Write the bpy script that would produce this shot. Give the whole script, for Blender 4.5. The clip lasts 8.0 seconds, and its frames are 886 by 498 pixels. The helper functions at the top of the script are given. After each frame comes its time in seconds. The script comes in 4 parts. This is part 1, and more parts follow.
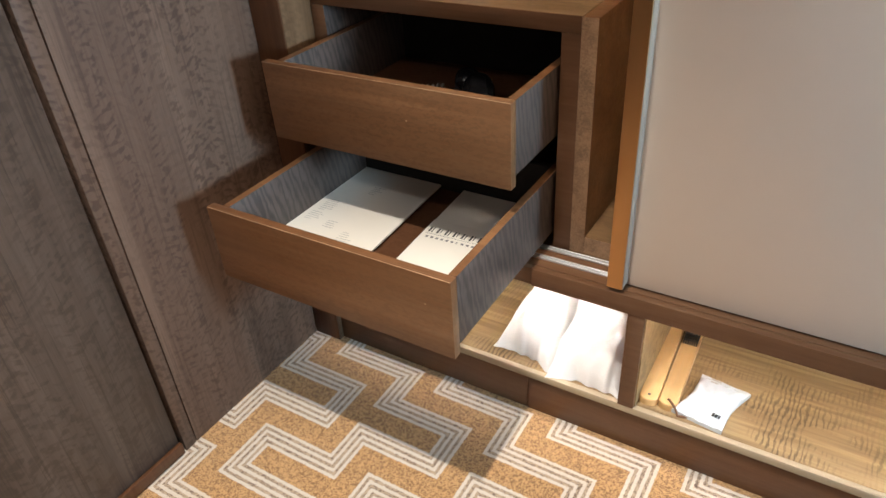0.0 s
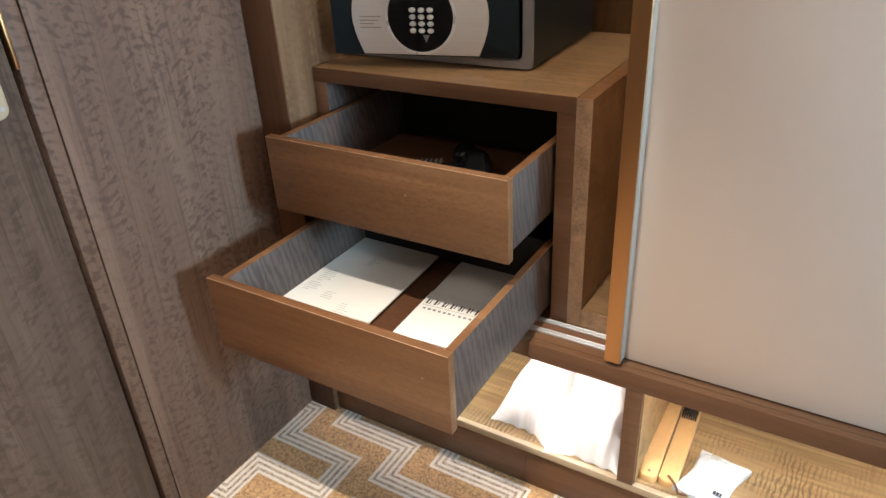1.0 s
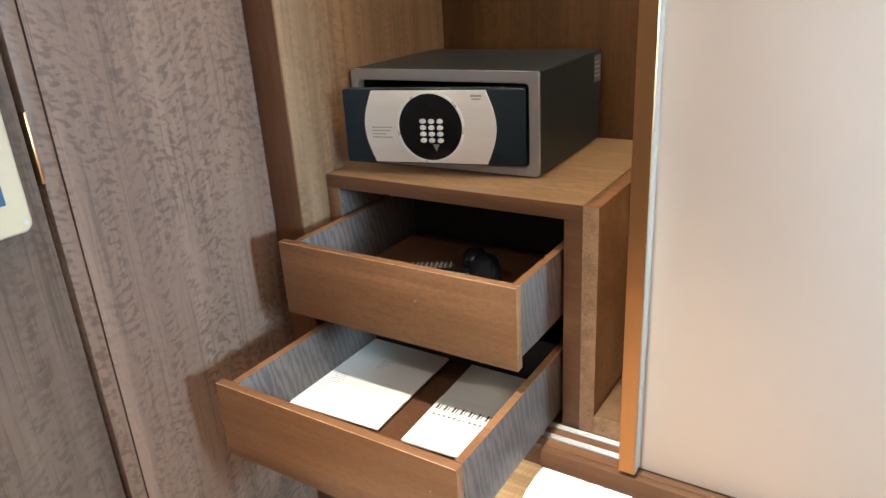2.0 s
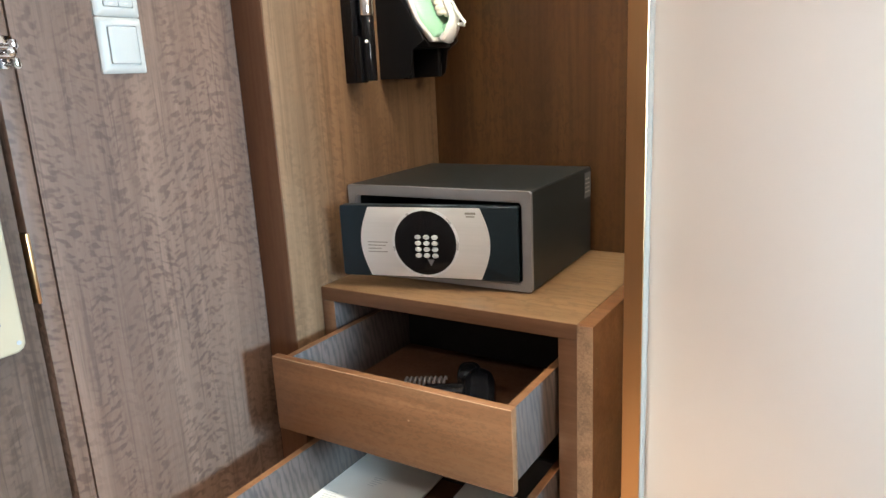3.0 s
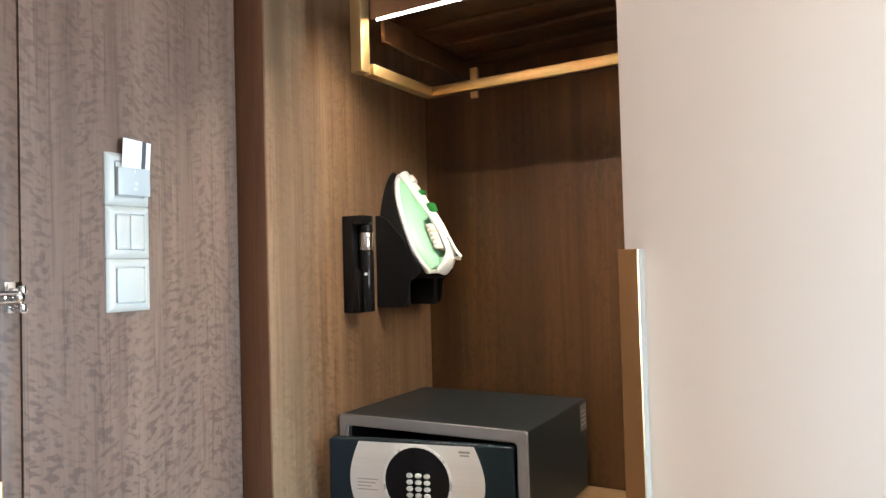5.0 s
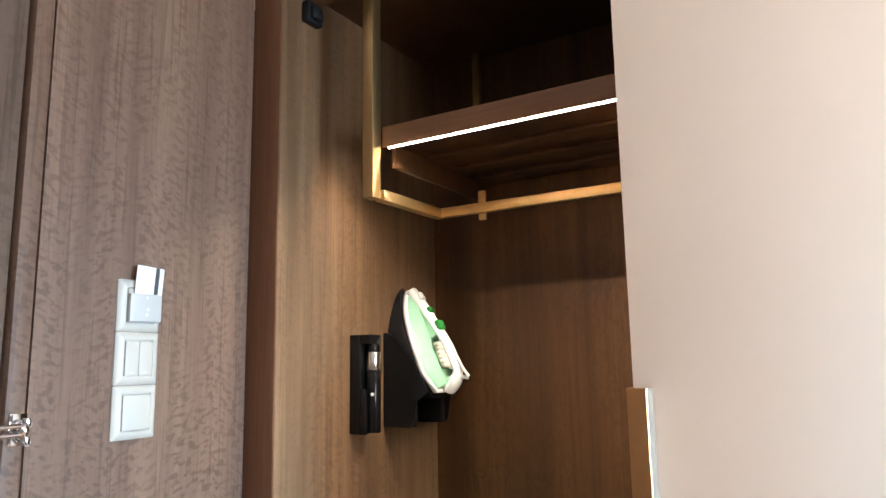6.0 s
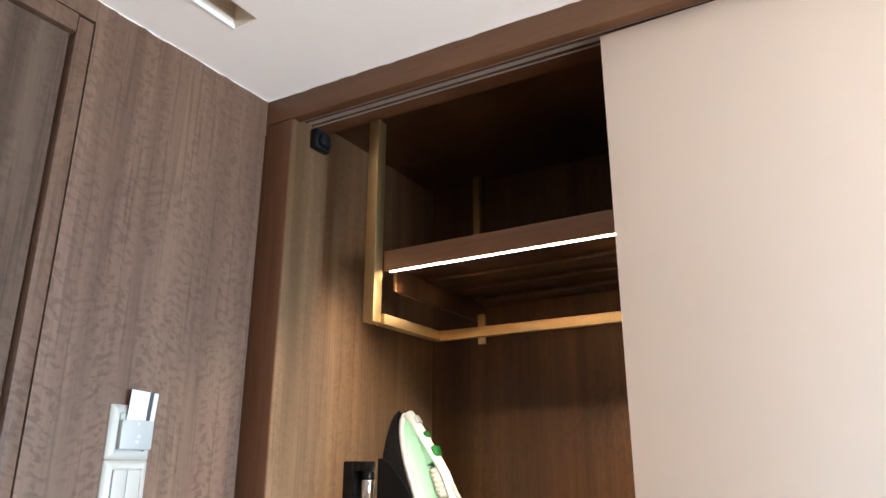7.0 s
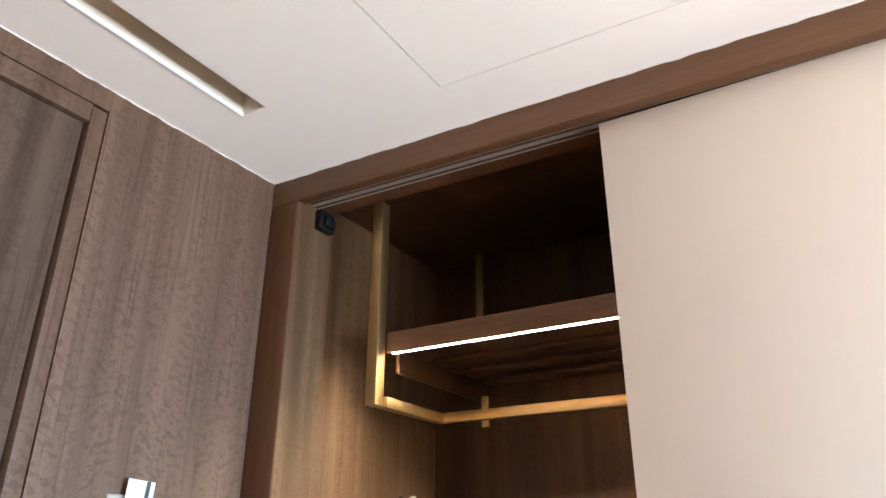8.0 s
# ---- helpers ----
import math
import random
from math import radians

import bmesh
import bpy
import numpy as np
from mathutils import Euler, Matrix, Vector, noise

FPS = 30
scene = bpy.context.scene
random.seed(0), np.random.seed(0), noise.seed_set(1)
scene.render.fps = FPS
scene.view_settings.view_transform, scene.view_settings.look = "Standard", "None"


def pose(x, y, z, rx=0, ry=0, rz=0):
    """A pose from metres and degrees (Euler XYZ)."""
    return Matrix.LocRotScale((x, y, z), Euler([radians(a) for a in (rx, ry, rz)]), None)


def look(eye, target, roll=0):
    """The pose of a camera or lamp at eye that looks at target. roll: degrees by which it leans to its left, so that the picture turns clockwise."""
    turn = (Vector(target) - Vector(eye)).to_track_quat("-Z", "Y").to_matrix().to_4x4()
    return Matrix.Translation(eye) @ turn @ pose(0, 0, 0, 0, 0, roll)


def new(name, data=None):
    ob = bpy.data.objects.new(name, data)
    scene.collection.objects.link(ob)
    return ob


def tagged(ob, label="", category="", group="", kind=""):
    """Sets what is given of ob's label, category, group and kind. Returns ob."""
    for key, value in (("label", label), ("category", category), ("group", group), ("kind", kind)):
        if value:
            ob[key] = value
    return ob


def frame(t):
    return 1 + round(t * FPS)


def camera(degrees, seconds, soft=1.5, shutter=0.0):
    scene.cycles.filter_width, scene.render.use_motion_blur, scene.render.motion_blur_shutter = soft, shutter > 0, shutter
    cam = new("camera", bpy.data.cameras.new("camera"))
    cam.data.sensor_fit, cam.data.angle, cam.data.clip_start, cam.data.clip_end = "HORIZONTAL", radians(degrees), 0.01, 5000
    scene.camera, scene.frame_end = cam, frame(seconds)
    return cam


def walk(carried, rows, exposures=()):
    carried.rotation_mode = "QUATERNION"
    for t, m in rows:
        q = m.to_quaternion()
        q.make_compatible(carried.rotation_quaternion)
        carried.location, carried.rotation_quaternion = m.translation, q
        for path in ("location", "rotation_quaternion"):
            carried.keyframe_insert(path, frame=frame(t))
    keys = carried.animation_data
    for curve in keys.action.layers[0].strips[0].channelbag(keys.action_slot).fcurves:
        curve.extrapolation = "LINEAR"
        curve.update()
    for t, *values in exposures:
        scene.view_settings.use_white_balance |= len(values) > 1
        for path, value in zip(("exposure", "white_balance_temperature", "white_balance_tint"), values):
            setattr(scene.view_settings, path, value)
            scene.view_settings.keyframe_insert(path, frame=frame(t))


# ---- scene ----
cam = camera(65.2, 8.0)
PATH = [
    (0, (1.069, -1.001, 1.196), (0.166, 0.388, 0.076), -3.9),
    (0.5, (1.068, -1.0, 1.203), (0.158, 0.429, 0.14), -3.5),
    (1, (1.068, -1.001, 1.215), (0.131, 0.479, 0.251), -3.1),
    (1.2, (1.067, -1.001, 1.219), (0.117, 0.498, 0.297), -3.1),
    (2.3, (1.076, -0.987, 1.264), (0.048, 0.594, 0.597), -3.5),
    (2.5, (1.072, -0.989, 1.275), (0.047, 0.612, 0.653), -3.4),
    (3, (1.071, -0.985, 1.294), (0.038, 0.658, 0.809), -2.9),
    (3.5, (1.07, -0.983, 1.324), (0.038, 0.692, 0.964), -2.1),
    (4, (1.074, -0.981, 1.348), (0.042, 0.72, 1.144), -1.8),
    (4.5, (1.072, -0.981, 1.371), (0.029, 0.724, 1.293), -1.6),
    (4.7, (1.062, -0.981, 1.374), (0.029, 0.731, 1.348), -1.6),
    (6, (1.073, -0.992, 1.448), (0.045, 0.695, 1.76), -1.0),
    (6.5, (1.075, -0.998, 1.473), (0.062, 0.665, 1.927), -0.5),
    (7, (1.074, -1.008, 1.491), (0.092, 0.628, 2.092), 0.1),
    (7.5, (1.076, -1.014, 1.507), (0.108, 0.592, 2.204), 0.2),
    (8, (1.08, -1.019, 1.514), (0.127, 0.553, 2.301), 0.1),
]
walk(cam, [(t, look(eye, target, roll)) for t, eye, target, roll in PATH], exposures=[(0, -1.10, 6480, 10), (0.6, -1.02, 6430, 10), (1.2, -0.64, 6350, 9), (2.4, -0.06, 6050, 6), (4.7, 0.0, 5960, 5), (6.5, -0.02, 6120, 8), (8, -0.05, 6080, 8)])

# ---- world and light ----
world = bpy.data.worlds.new("world")
scene.world = world
world.use_nodes = True
world.node_tree.nodes["Background"].inputs[0].default_value = (0.6, 0.7, 0.85, 1)
world.node_tree.nodes["Background"].inputs[1].default_value = 0.12


def lamp(name, kind, place, aim, power, color, size=0.1, **more):
    data = bpy.data.lights.new(name, kind)
    data.energy, data.color = power, color
    if kind == "AREA":
        data.shape, data.size, data.size_y = "RECTANGLE", size, more.get("size_y", size)
        data.spread = radians(more.get("spread", 180))
    else:
        data.shadow_soft_size = size
    if kind == "SPOT":
        data.spot_size, data.spot_blend = radians(more.get("cone", 120)), more.get("blend", 0.8)
    ob = new(name, data)
    ob.matrix_world = look(place, aim)
    return tagged(ob, kind="structure")


# ceiling downlight out of view, placed from the shadows under the drawers
lamp("unseen_spot_lamp", "SPOT", (0.655, -0.70, 2.268), (0.64, -0.66, 0), 430, (1.0, 0.93, 0.83), 0.022, cone=59, blend=0.9)
# added fill spot, no known source: brightens the sliding door and drawer fronts
lamp("unseen_spot_lamp", "SPOT", (0.55, -1.60, 2.26), (0.55, -1.60, 0), 64, (1.0, 0.95, 0.90), 0.03, cone=140, blend=1.0)
# added fill aimed at the ceiling, with no known source behind it
lamp("unseen_area_lamp", "AREA", (3.35, -0.95, 1.62), (1.6, -0.95, 2.62), 98, (0.965, 0.955, 0.955), 1.5, size_y=1.1, spread=112)
# cool daylight from out of view, inferred from the drawers' shadows on the wall
lamp("unseen_area_lamp", "AREA", (3.38, -0.42, 1.20), (0.0, -0.06, 0.72), 35, (0.44, 0.74, 1.0), 0.45, size_y=0.45, spread=62)


# ---- materials ----
def nodes_of(name):
    m = bpy.data.materials.new(name)
    m.use_nodes = True
    t = m.node_tree
    return m, t, t.nodes["Principled BSDF"]


def add(t, kind, **values):
    n = t.nodes.new(kind)
    for k, v in values.items():
        n.inputs[k].default_value = v
    return n


def maths(t, op, a, b=None):
    n = t.nodes.new("ShaderNodeMath")
    n.operation = op
    for i, v in enumerate((a, b)):
        if v is None:
            continue
        if isinstance(v, (int, float)):
            n.inputs[i].default_value = v
        else:
            t.links.new(v, n.inputs[i])
    return n.outputs[0]


def ramp(t, fac, stops):
    n = t.nodes.new("ShaderNodeValToRGB")
    e = n.color_ramp.elements
    while len(e) < len(stops):
        e.new(0.5)
    for el, (p, c) in zip(e, stops):
        el.position, el.color = p, (*c, 1) if len(c) == 3 else c
    t.links.new(fac, n.inputs[0])
    return n.outputs[0]


def mix(t, fac, a, b, how="MIX"):
    n = t.nodes.new("ShaderNodeMix")
    n.data_type, n.blend_type = "RGBA", how
    for i, v in ((0, fac), (6, a), (7, b)):
        if isinstance(v, (int, float)):
            n.inputs[i].default_value = v
        elif isinstance(v, tuple):
            n.inputs[i].default_value = (*v, 1)
        else:
            t.links.new(v, n.inputs[i])
    return n.outputs[2]


def coords(t, scale=(1, 1, 1), rot=(0, 0, 0), kind="Object"):
    tc, mp = t.nodes.new("ShaderNodeTexCoord"), t.nodes.new("ShaderNodeMapping")
    mp.inputs["Scale"].default_value = scale
    mp.inputs["Rotation"].default_value = rot
    t.links.new(tc.outputs[kind], mp.inputs[0])
    return mp.outputs[0]


def noise_of(t, vec, scale, detail=4, rough=0.55, dist=0.0):
    n = add(t, "ShaderNodeTexNoise")
    n.inputs["Scale"].default_value, n.inputs["Detail"].default_value = scale, detail
    n.inputs["Roughness"].default_value, n.inputs["Distortion"].default_value = rough, dist
    t.links.new(vec, n.inputs["Vector"])
    return n.outputs["Fac"]


def bump(t, p, height, strength=0.2, dist=0.002):
    b = t.nodes.new("ShaderNodeBump")
    b.inputs["Strength"].default_value, b.inputs["Distance"].default_value = strength, dist
    t.links.new(height, b.inputs["Height"])
    t.links.new(b.outputs[0], p.inputs["Normal"])


def veneer(name, dark, light, grain=(1, 1, 0.06), figure=0.5, rough=0.38, lines=0.6, fig_scale=85, coat=0.0):
    """Figured wood veneer; grain gives the stretch along x, y, z in object space."""
    m, t, p = nodes_of(name)
    v = coords(t, grain)
    broad = noise_of(t, v, 9, 3, 0.6, 0.6)
    fine = noise_of(t, v, 110, 4, 0.6, 0.3)
    streak = noise_of(t, v, 38, 5, 0.7, 0.4)
    # cross figure: short flecks across the grain, in patches
    g2 = tuple(1.0 if g >= 0.9 else 0.48 for g in grain)
    v2 = coords(t, g2)
    fleck = noise_of(t, v2, fig_scale, 2, 0.55, 0.9)
    patch = noise_of(t, coords(t, tuple(1.0 if g >= 1 else 0.35 for g in grain)), 5, 2, 0.5, 0.8)
    fl = ramp(t, fleck, [(0.50, (0, 0, 0)), (0.585, (1, 1, 1))])
    pt = ramp(t, patch, [(0.28, (0.15, 0.15, 0.15)), (0.62, (1, 1, 1))])
    base = mix(t, ramp(t, broad, [(0.3, (0, 0, 0)), (0.72, (1, 1, 1))]), dark, light)
    mid = tuple((a * 0.75 + b * 0.25) * 0.9 for a, b in zip(dark, light))
    st = ramp(t, streak, [(0.50, (0, 0, 0)), (0.68, (1, 1, 1))])
    base = mix(t, maths(t, "MULTIPLY", st, lines), base, mid)
    deep = tuple(a * 0.62 for a in dark)
    base = mix(t, maths(t, "MULTIPLY", maths(t, "MULTIPLY", fl, pt), figure), base, deep)
    base = mix(t, maths(t, "MULTIPLY", fine, 0.75), base, tuple(min(1, b * 1.15) for b in light), "SOFT_LIGHT")
    t.links.new(base, p.inputs["Base Color"])
    t.links.new(maths(t, "ADD", maths(t, "MULTIPLY", fine, 0.16), rough - 0.08), p.inputs["Roughness"])
    p.inputs["IOR"].default_value = 1.42
    p.inputs["Coat Weight"].default_value, p.inputs["Coat Roughness"].default_value = coat, 0.28
    bump(t, p, fine, 0.14, 0.0006)
    return m


def figured(name, dark, light, fleck=0.6, lines=0.7, rough=0.36, top=1.9, size=105):
    """Quarter-cut veneer on an upright panel: slanting ladder flecks in columns, straight dark lines."""
    m, t, p = nodes_of(name)
    tc = t.nodes.new("ShaderNodeTexCoord")

    def turned(angle, scale):
        a, b = t.nodes.new("ShaderNodeMapping"), t.nodes.new("ShaderNodeMapping")
        a.inputs["Rotation"].default_value = (radians(angle), 0, 0)
        b.inputs["Scale"].default_value = scale
        t.links.new(tc.outputs["Object"], a.inputs[0])
        t.links.new(a.outputs[0], b.inputs[0])
        return b.outputs[0]

    grain = coords(t, (1, 1, 0.028))
    broad = noise_of(t, grain, 16, 3, 0.6, 0.4)
    streak = noise_of(t, grain, 105, 3, 0.6, 0.2)
    fine = noise_of(t, coords(t, (1, 1, 0.05)), 260, 4, 0.65)
    # flecks slanting one way or the other, column by column
    fa = noise_of(t, turned(24, (1, 0.52, 1)), size, 1, 0.45, 0.25)
    fb = noise_of(t, turned(-24, (1, 0.52, 1)), size, 1, 0.45, 0.25)
    col = noise_of(t, coords(t, (1, 1, 0.10)), 13, 1, 0.4, 0.3)
    side = ramp(t, col, [(0.49, (0, 0, 0)), (0.52, (1, 1, 1))])
    f = mix(t, side, fa, fb)
    fl = ramp(t, f, [(0.48, (0, 0, 0)), (0.62, (1, 1, 1))])
    column = ramp(t, noise_of(t, coords(t, (1, 1, 0.16)), 21, 2, 0.5, 0.5), [(0.30, (0, 0, 0)), (0.54, (1, 1, 1))])
    s = t.nodes.new("ShaderNodeSeparateXYZ")
    t.links.new(tc.outputs["Object"], s.inputs[0])
    up = add(t, "ShaderNodeMapRange")
    for k, x in (("From Min", 0.9), ("From Max", top), ("To Min", 1.0), ("To Max", 0.6)):
        up.inputs[k].default_value = x
    t.links.new(s.outputs[2], up.inputs[0])
    base = mix(t, ramp(t, broad, [(0.32, (0, 0, 0)), (0.68, (1, 1, 1))]), dark, light)
    deep = tuple(c * k for c, k in zip(dark, (0.64, 0.57, 0.52)))
    ln = ramp(t, streak, [(0.55, (0, 0, 0)), (0.64, (1, 1, 1))])
    base = mix(t, maths(t, "MULTIPLY", ln, lines * 0.6), base, deep)
    k = maths(t, "MULTIPLY", maths(t, "MULTIPLY", fl, column), up.outputs[0])
    base = mix(t, maths(t, "MULTIPLY", k, fleck), base, deep)
    base = mix(t, maths(t, "MULTIPLY", fine, 0.6), base, light, "SOFT_LIGHT")
    t.links.new(base, p.inputs["Base Color"])
    t.links.new(maths(t, "ADD", maths(t, "MULTIPLY", fine, 0.14), rough - 0.07), p.inputs["Roughness"])
    p.inputs["IOR"].default_value = 1.42
    bump(t, p, fine, 0.12, 0.0005)
    return m


def zebra(name, dark, light):
    """Grey veneer with wavering upright dark stripes a few millimetres apart."""
    m, t, p = nodes_of(name)
    v = coords(t, (1, 1, 0.22))
    w = add(t, "ShaderNodeTexWave")
    w.wave_type, w.bands_direction = "BANDS", "DIAGONAL"
    for k, x in (("Scale", 40.0), ("Distortion", 8.0), ("Detail", 4.0), ("Detail Scale", 1.1), ("Detail Roughness", 0.6)):
        w.inputs[k].default_value = x
    t.links.new(v, w.inputs["Vector"])
    n1, n2 = noise_of(t, v, 140, 3), noise_of(t, coords(t), 11, 2)
    f = maths(t, "ADD", maths(t, "MULTIPLY", w.outputs["Fac"], 0.55), maths(t, "MULTIPLY", n2, 0.5))
    c = mix(t, ramp(t, f, [(0.22, (0, 0, 0)), (0.66, (1, 1, 1))]), dark, light)
    c = mix(t, maths(t, "MULTIPLY", n1, 0.6), c, light, "SOFT_LIGHT")
    t.links.new(c, p.inputs["Base Color"])
    p.inputs["Roughness"].default_value = 0.46
    bump(t, p, n1, 0.15, 0.0006)
    return m


def fiddleback(name, dark, light):
    """Pale veneer: grain along x, crossed by short dark ripples in patches."""
    m, t, p = nodes_of(name)
    grain = coords(t, (0.05, 1, 1))
    streak, fine = noise_of(t, grain, 60, 4, 0.6, 0.4), noise_of(t, grain, 300, 3)
    w = add(t, "ShaderNodeTexWave")
    w.wave_type, w.bands_direction = "BANDS", "X"
    for k, x in (("Scale", 33.0), ("Distortion", 7.0), ("Detail", 3.0), ("Detail Scale", 1.6), ("Detail Roughness", 0.6)):
        w.inputs[k].default_value = x
    t.links.new(coords(t, (1, 0.35, 1), (0, 0, 0.15)), w.inputs["Vector"])
    ripple = ramp(t, w.outputs["Fac"], [(0.50, (0, 0, 0)), (0.92, (1, 1, 1))])
    column = ramp(t, noise_of(t, coords(t, (0.55, 1, 1)), 17, 2, 0.5, 0.7), [(0.42, (0, 0, 0)), (0.58, (1, 1, 1))])
    patch = ramp(t, noise_of(t, coords(t, (0.6, 1, 1)), 5, 2), [(0.36, (0.15, 0.15, 0.15)), (0.62, (1, 1, 1))])
    c = mix(t, ramp(t, streak, [(0.35, (0, 0, 0)), (0.68, (1, 1, 1))]), dark, light)
    k = maths(t, "MULTIPLY", maths(t, "MULTIPLY", ripple, column), patch)
    c = mix(t, maths(t, "MULTIPLY", k, 0.8), c, tuple(x * 0.42 for x in dark))
    c = mix(t, maths(t, "MULTIPLY", fine, 0.5), c, light, "SOFT_LIGHT")
    t.links.new(c, p.inputs["Base Color"])
    t.links.new(maths(t, "ADD", maths(t, "MULTIPLY", fine, 0.15), 0.34), p.inputs["Roughness"])
    bump(t, p, fine, 0.12, 0.0005)
    return m


def plain(name, color, rough=0.5, metal=0.0, vary=0.08, scale=30, bumps=0.0, stretch=(1, 1, 1), coat=0.0):
    m, t, p = nodes_of(name)
    v = coords(t, stretch)
    n1, n2 = noise_of(t, v, scale, 4), noise_of(t, v, scale * 0.12, 2)
    f = maths(t, "ADD", maths(t, "MULTIPLY", n1, 0.5), maths(t, "MULTIPLY", n2, 0.5))
    lo, hi = tuple(c * (1 - vary) for c in color), tuple(min(1, c * (1 + vary)) for c in color)
    t.links.new(mix(t, ramp(t, f, [(0.35, (0, 0, 0)), (0.65, (1, 1, 1))]), lo, hi), p.inputs["Base Color"])
    t.links.new(maths(t, "ADD", maths(t, "MULTIPLY", n1, rough * 0.3), rough * 0.85), p.inputs["Roughness"])
    p.inputs["Metallic"].default_value = metal
    p.inputs["Coat Weight"].default_value = coat
    if bumps:
        bump(t, p, n1, bumps, 0.001)
    return m


def glowing(name, color, strength):
    m, t, p = nodes_of(name)
    p.inputs["Base Color"].default_value = (0.8, 0.8, 0.8, 1)
    p.inputs["Emission Color"].default_value = (*color, 1)
    p.inputs["Emission Strength"].default_value = strength
    return m


def carpet_material():
    """Tan carpet with a meander of four parallel light lines, flecked with dark yarn."""
    m, t, p = nodes_of("patterned_carpet")
    tc = t.nodes.new("ShaderNodeTexCoord")
    wob = add(t, "ShaderNodeTexNoise")
    wob.inputs["Scale"].default_value = 260
    t.links.new(tc.outputs["Object"], wob.inputs["Vector"])

    def vec(op, a, b=None, c=None):
        n = t.nodes.new("ShaderNodeVectorMath")
        n.operation = op
        for i, v in enumerate((a, b, c)):
            if v is None:
                continue
            if isinstance(v, tuple):
                n.inputs[i].default_value = v
            else:
                t.links.new(v, n.inputs[i])
        return n.outputs[0]

    off = vec("MULTIPLY", vec("SUBTRACT", wob.outputs["Color"], (0.5, 0.5, 0.5)), (0.006, 0.006, 0))
    pos = vec("ADD", tc.outputs["Object"], off)
    px, py = 0.289, 0.412
    xl, xm, xr = 0.128, 0.316, 0.504
    r = [-0.022 - i * py / 4 for i in range(5)]
    segs = [(xl, r[0], xm, r[0]), (xm, r[0], xm, r[1]), (xm, r[1], xr, r[1]), (xr, r[1], xr, r[2]),
            (xm, r[2], xr, r[2]), (xm, r[2], xm, r[3]), (xl, r[3], xm, r[3]), (xl, r[3], xl, r[4])]
    best = None
    for x0, y0, x1, y1 in segs:
        c = ((x0 + x1) / 2, (y0 + y1) / 2, 0)
        w = vec("WRAP", vec("SUBTRACT", pos, c), (px / 2, py / 2, 1), (-px / 2, -py / 2, -1))
        d = vec("SUBTRACT", vec("ABSOLUTE", w), (abs(x1 - x0) / 2, abs(y1 - y0) / 2, 0))
        s = t.nodes.new("ShaderNodeSeparateXYZ")
        t.links.new(d, s.inputs[0])
        one = maths(t, "MAXIMUM", s.outputs[0], s.outputs[1])
        best = one if best is None else maths(t, "MINIMUM", best, one)
    d = maths(t, "MAXIMUM", best, 0.0)

    def line(at, half):
        k = maths(t, "ABSOLUTE", maths(t, "SUBTRACT", d, at))
        return maths(t, "LESS_THAN", k, half)

    white = maths(t, "MAXIMUM", line(0.0072, 0.0036), line(0.0212, 0.0036))
    band = maths(t, "LESS_THAN", d, 0.0250)
    yarn = add(t, "ShaderNodeTexVoronoi")
    yarn.inputs["Scale"].default_value = 300
    t.links.new(tc.outputs["Object"], yarn.inputs["Vector"])
    fl = noise_of(t, coords(t), 170, 2, 0.5, 1.6)
    tuft = noise_of(t, coords(t), 900, 2)
    broad = noise_of(t, coords(t), 6, 3)
    tan = mix(t, broad, (0.58, 0.32, 0.125), (0.70, 0.40, 0.17))
    spots = ramp(t, fl, [(0.485, (0, 0, 0)), (0.55, (1, 1, 1))])
    ground = mix(t, maths(t, "MULTIPLY", spots, 0.85), tan, (0.25, 0.12, 0.045))
    dash = ramp(t, fl, [(0.50, (0, 0, 0)), (0.57, (1, 1, 1))])
    gap = mix(t, dash, (0.55, 0.40, 0.27), (0.20, 0.125, 0.085))
    pale = mix(t, tuft, (0.67, 0.56, 0.45), (0.83, 0.72, 0.60))
    col = mix(t, white, mix(t, band, ground, gap), pale)
    col = mix(t, 0.5, col, ramp(t, tuft, [(0.25, (0.45, 0.45, 0.45)), (0.75, (1, 1, 1))]), "MULTIPLY")
    t.links.new(col, p.inputs["Base Color"])
    p.inputs["Roughness"].default_value = 0.95
    p.inputs["Sheen Weight"].default_value = 0.25
    bump(t, p, maths(t, "ADD", tuft, yarn.outputs["Distance"]), 0.5, 0.002)
    return m


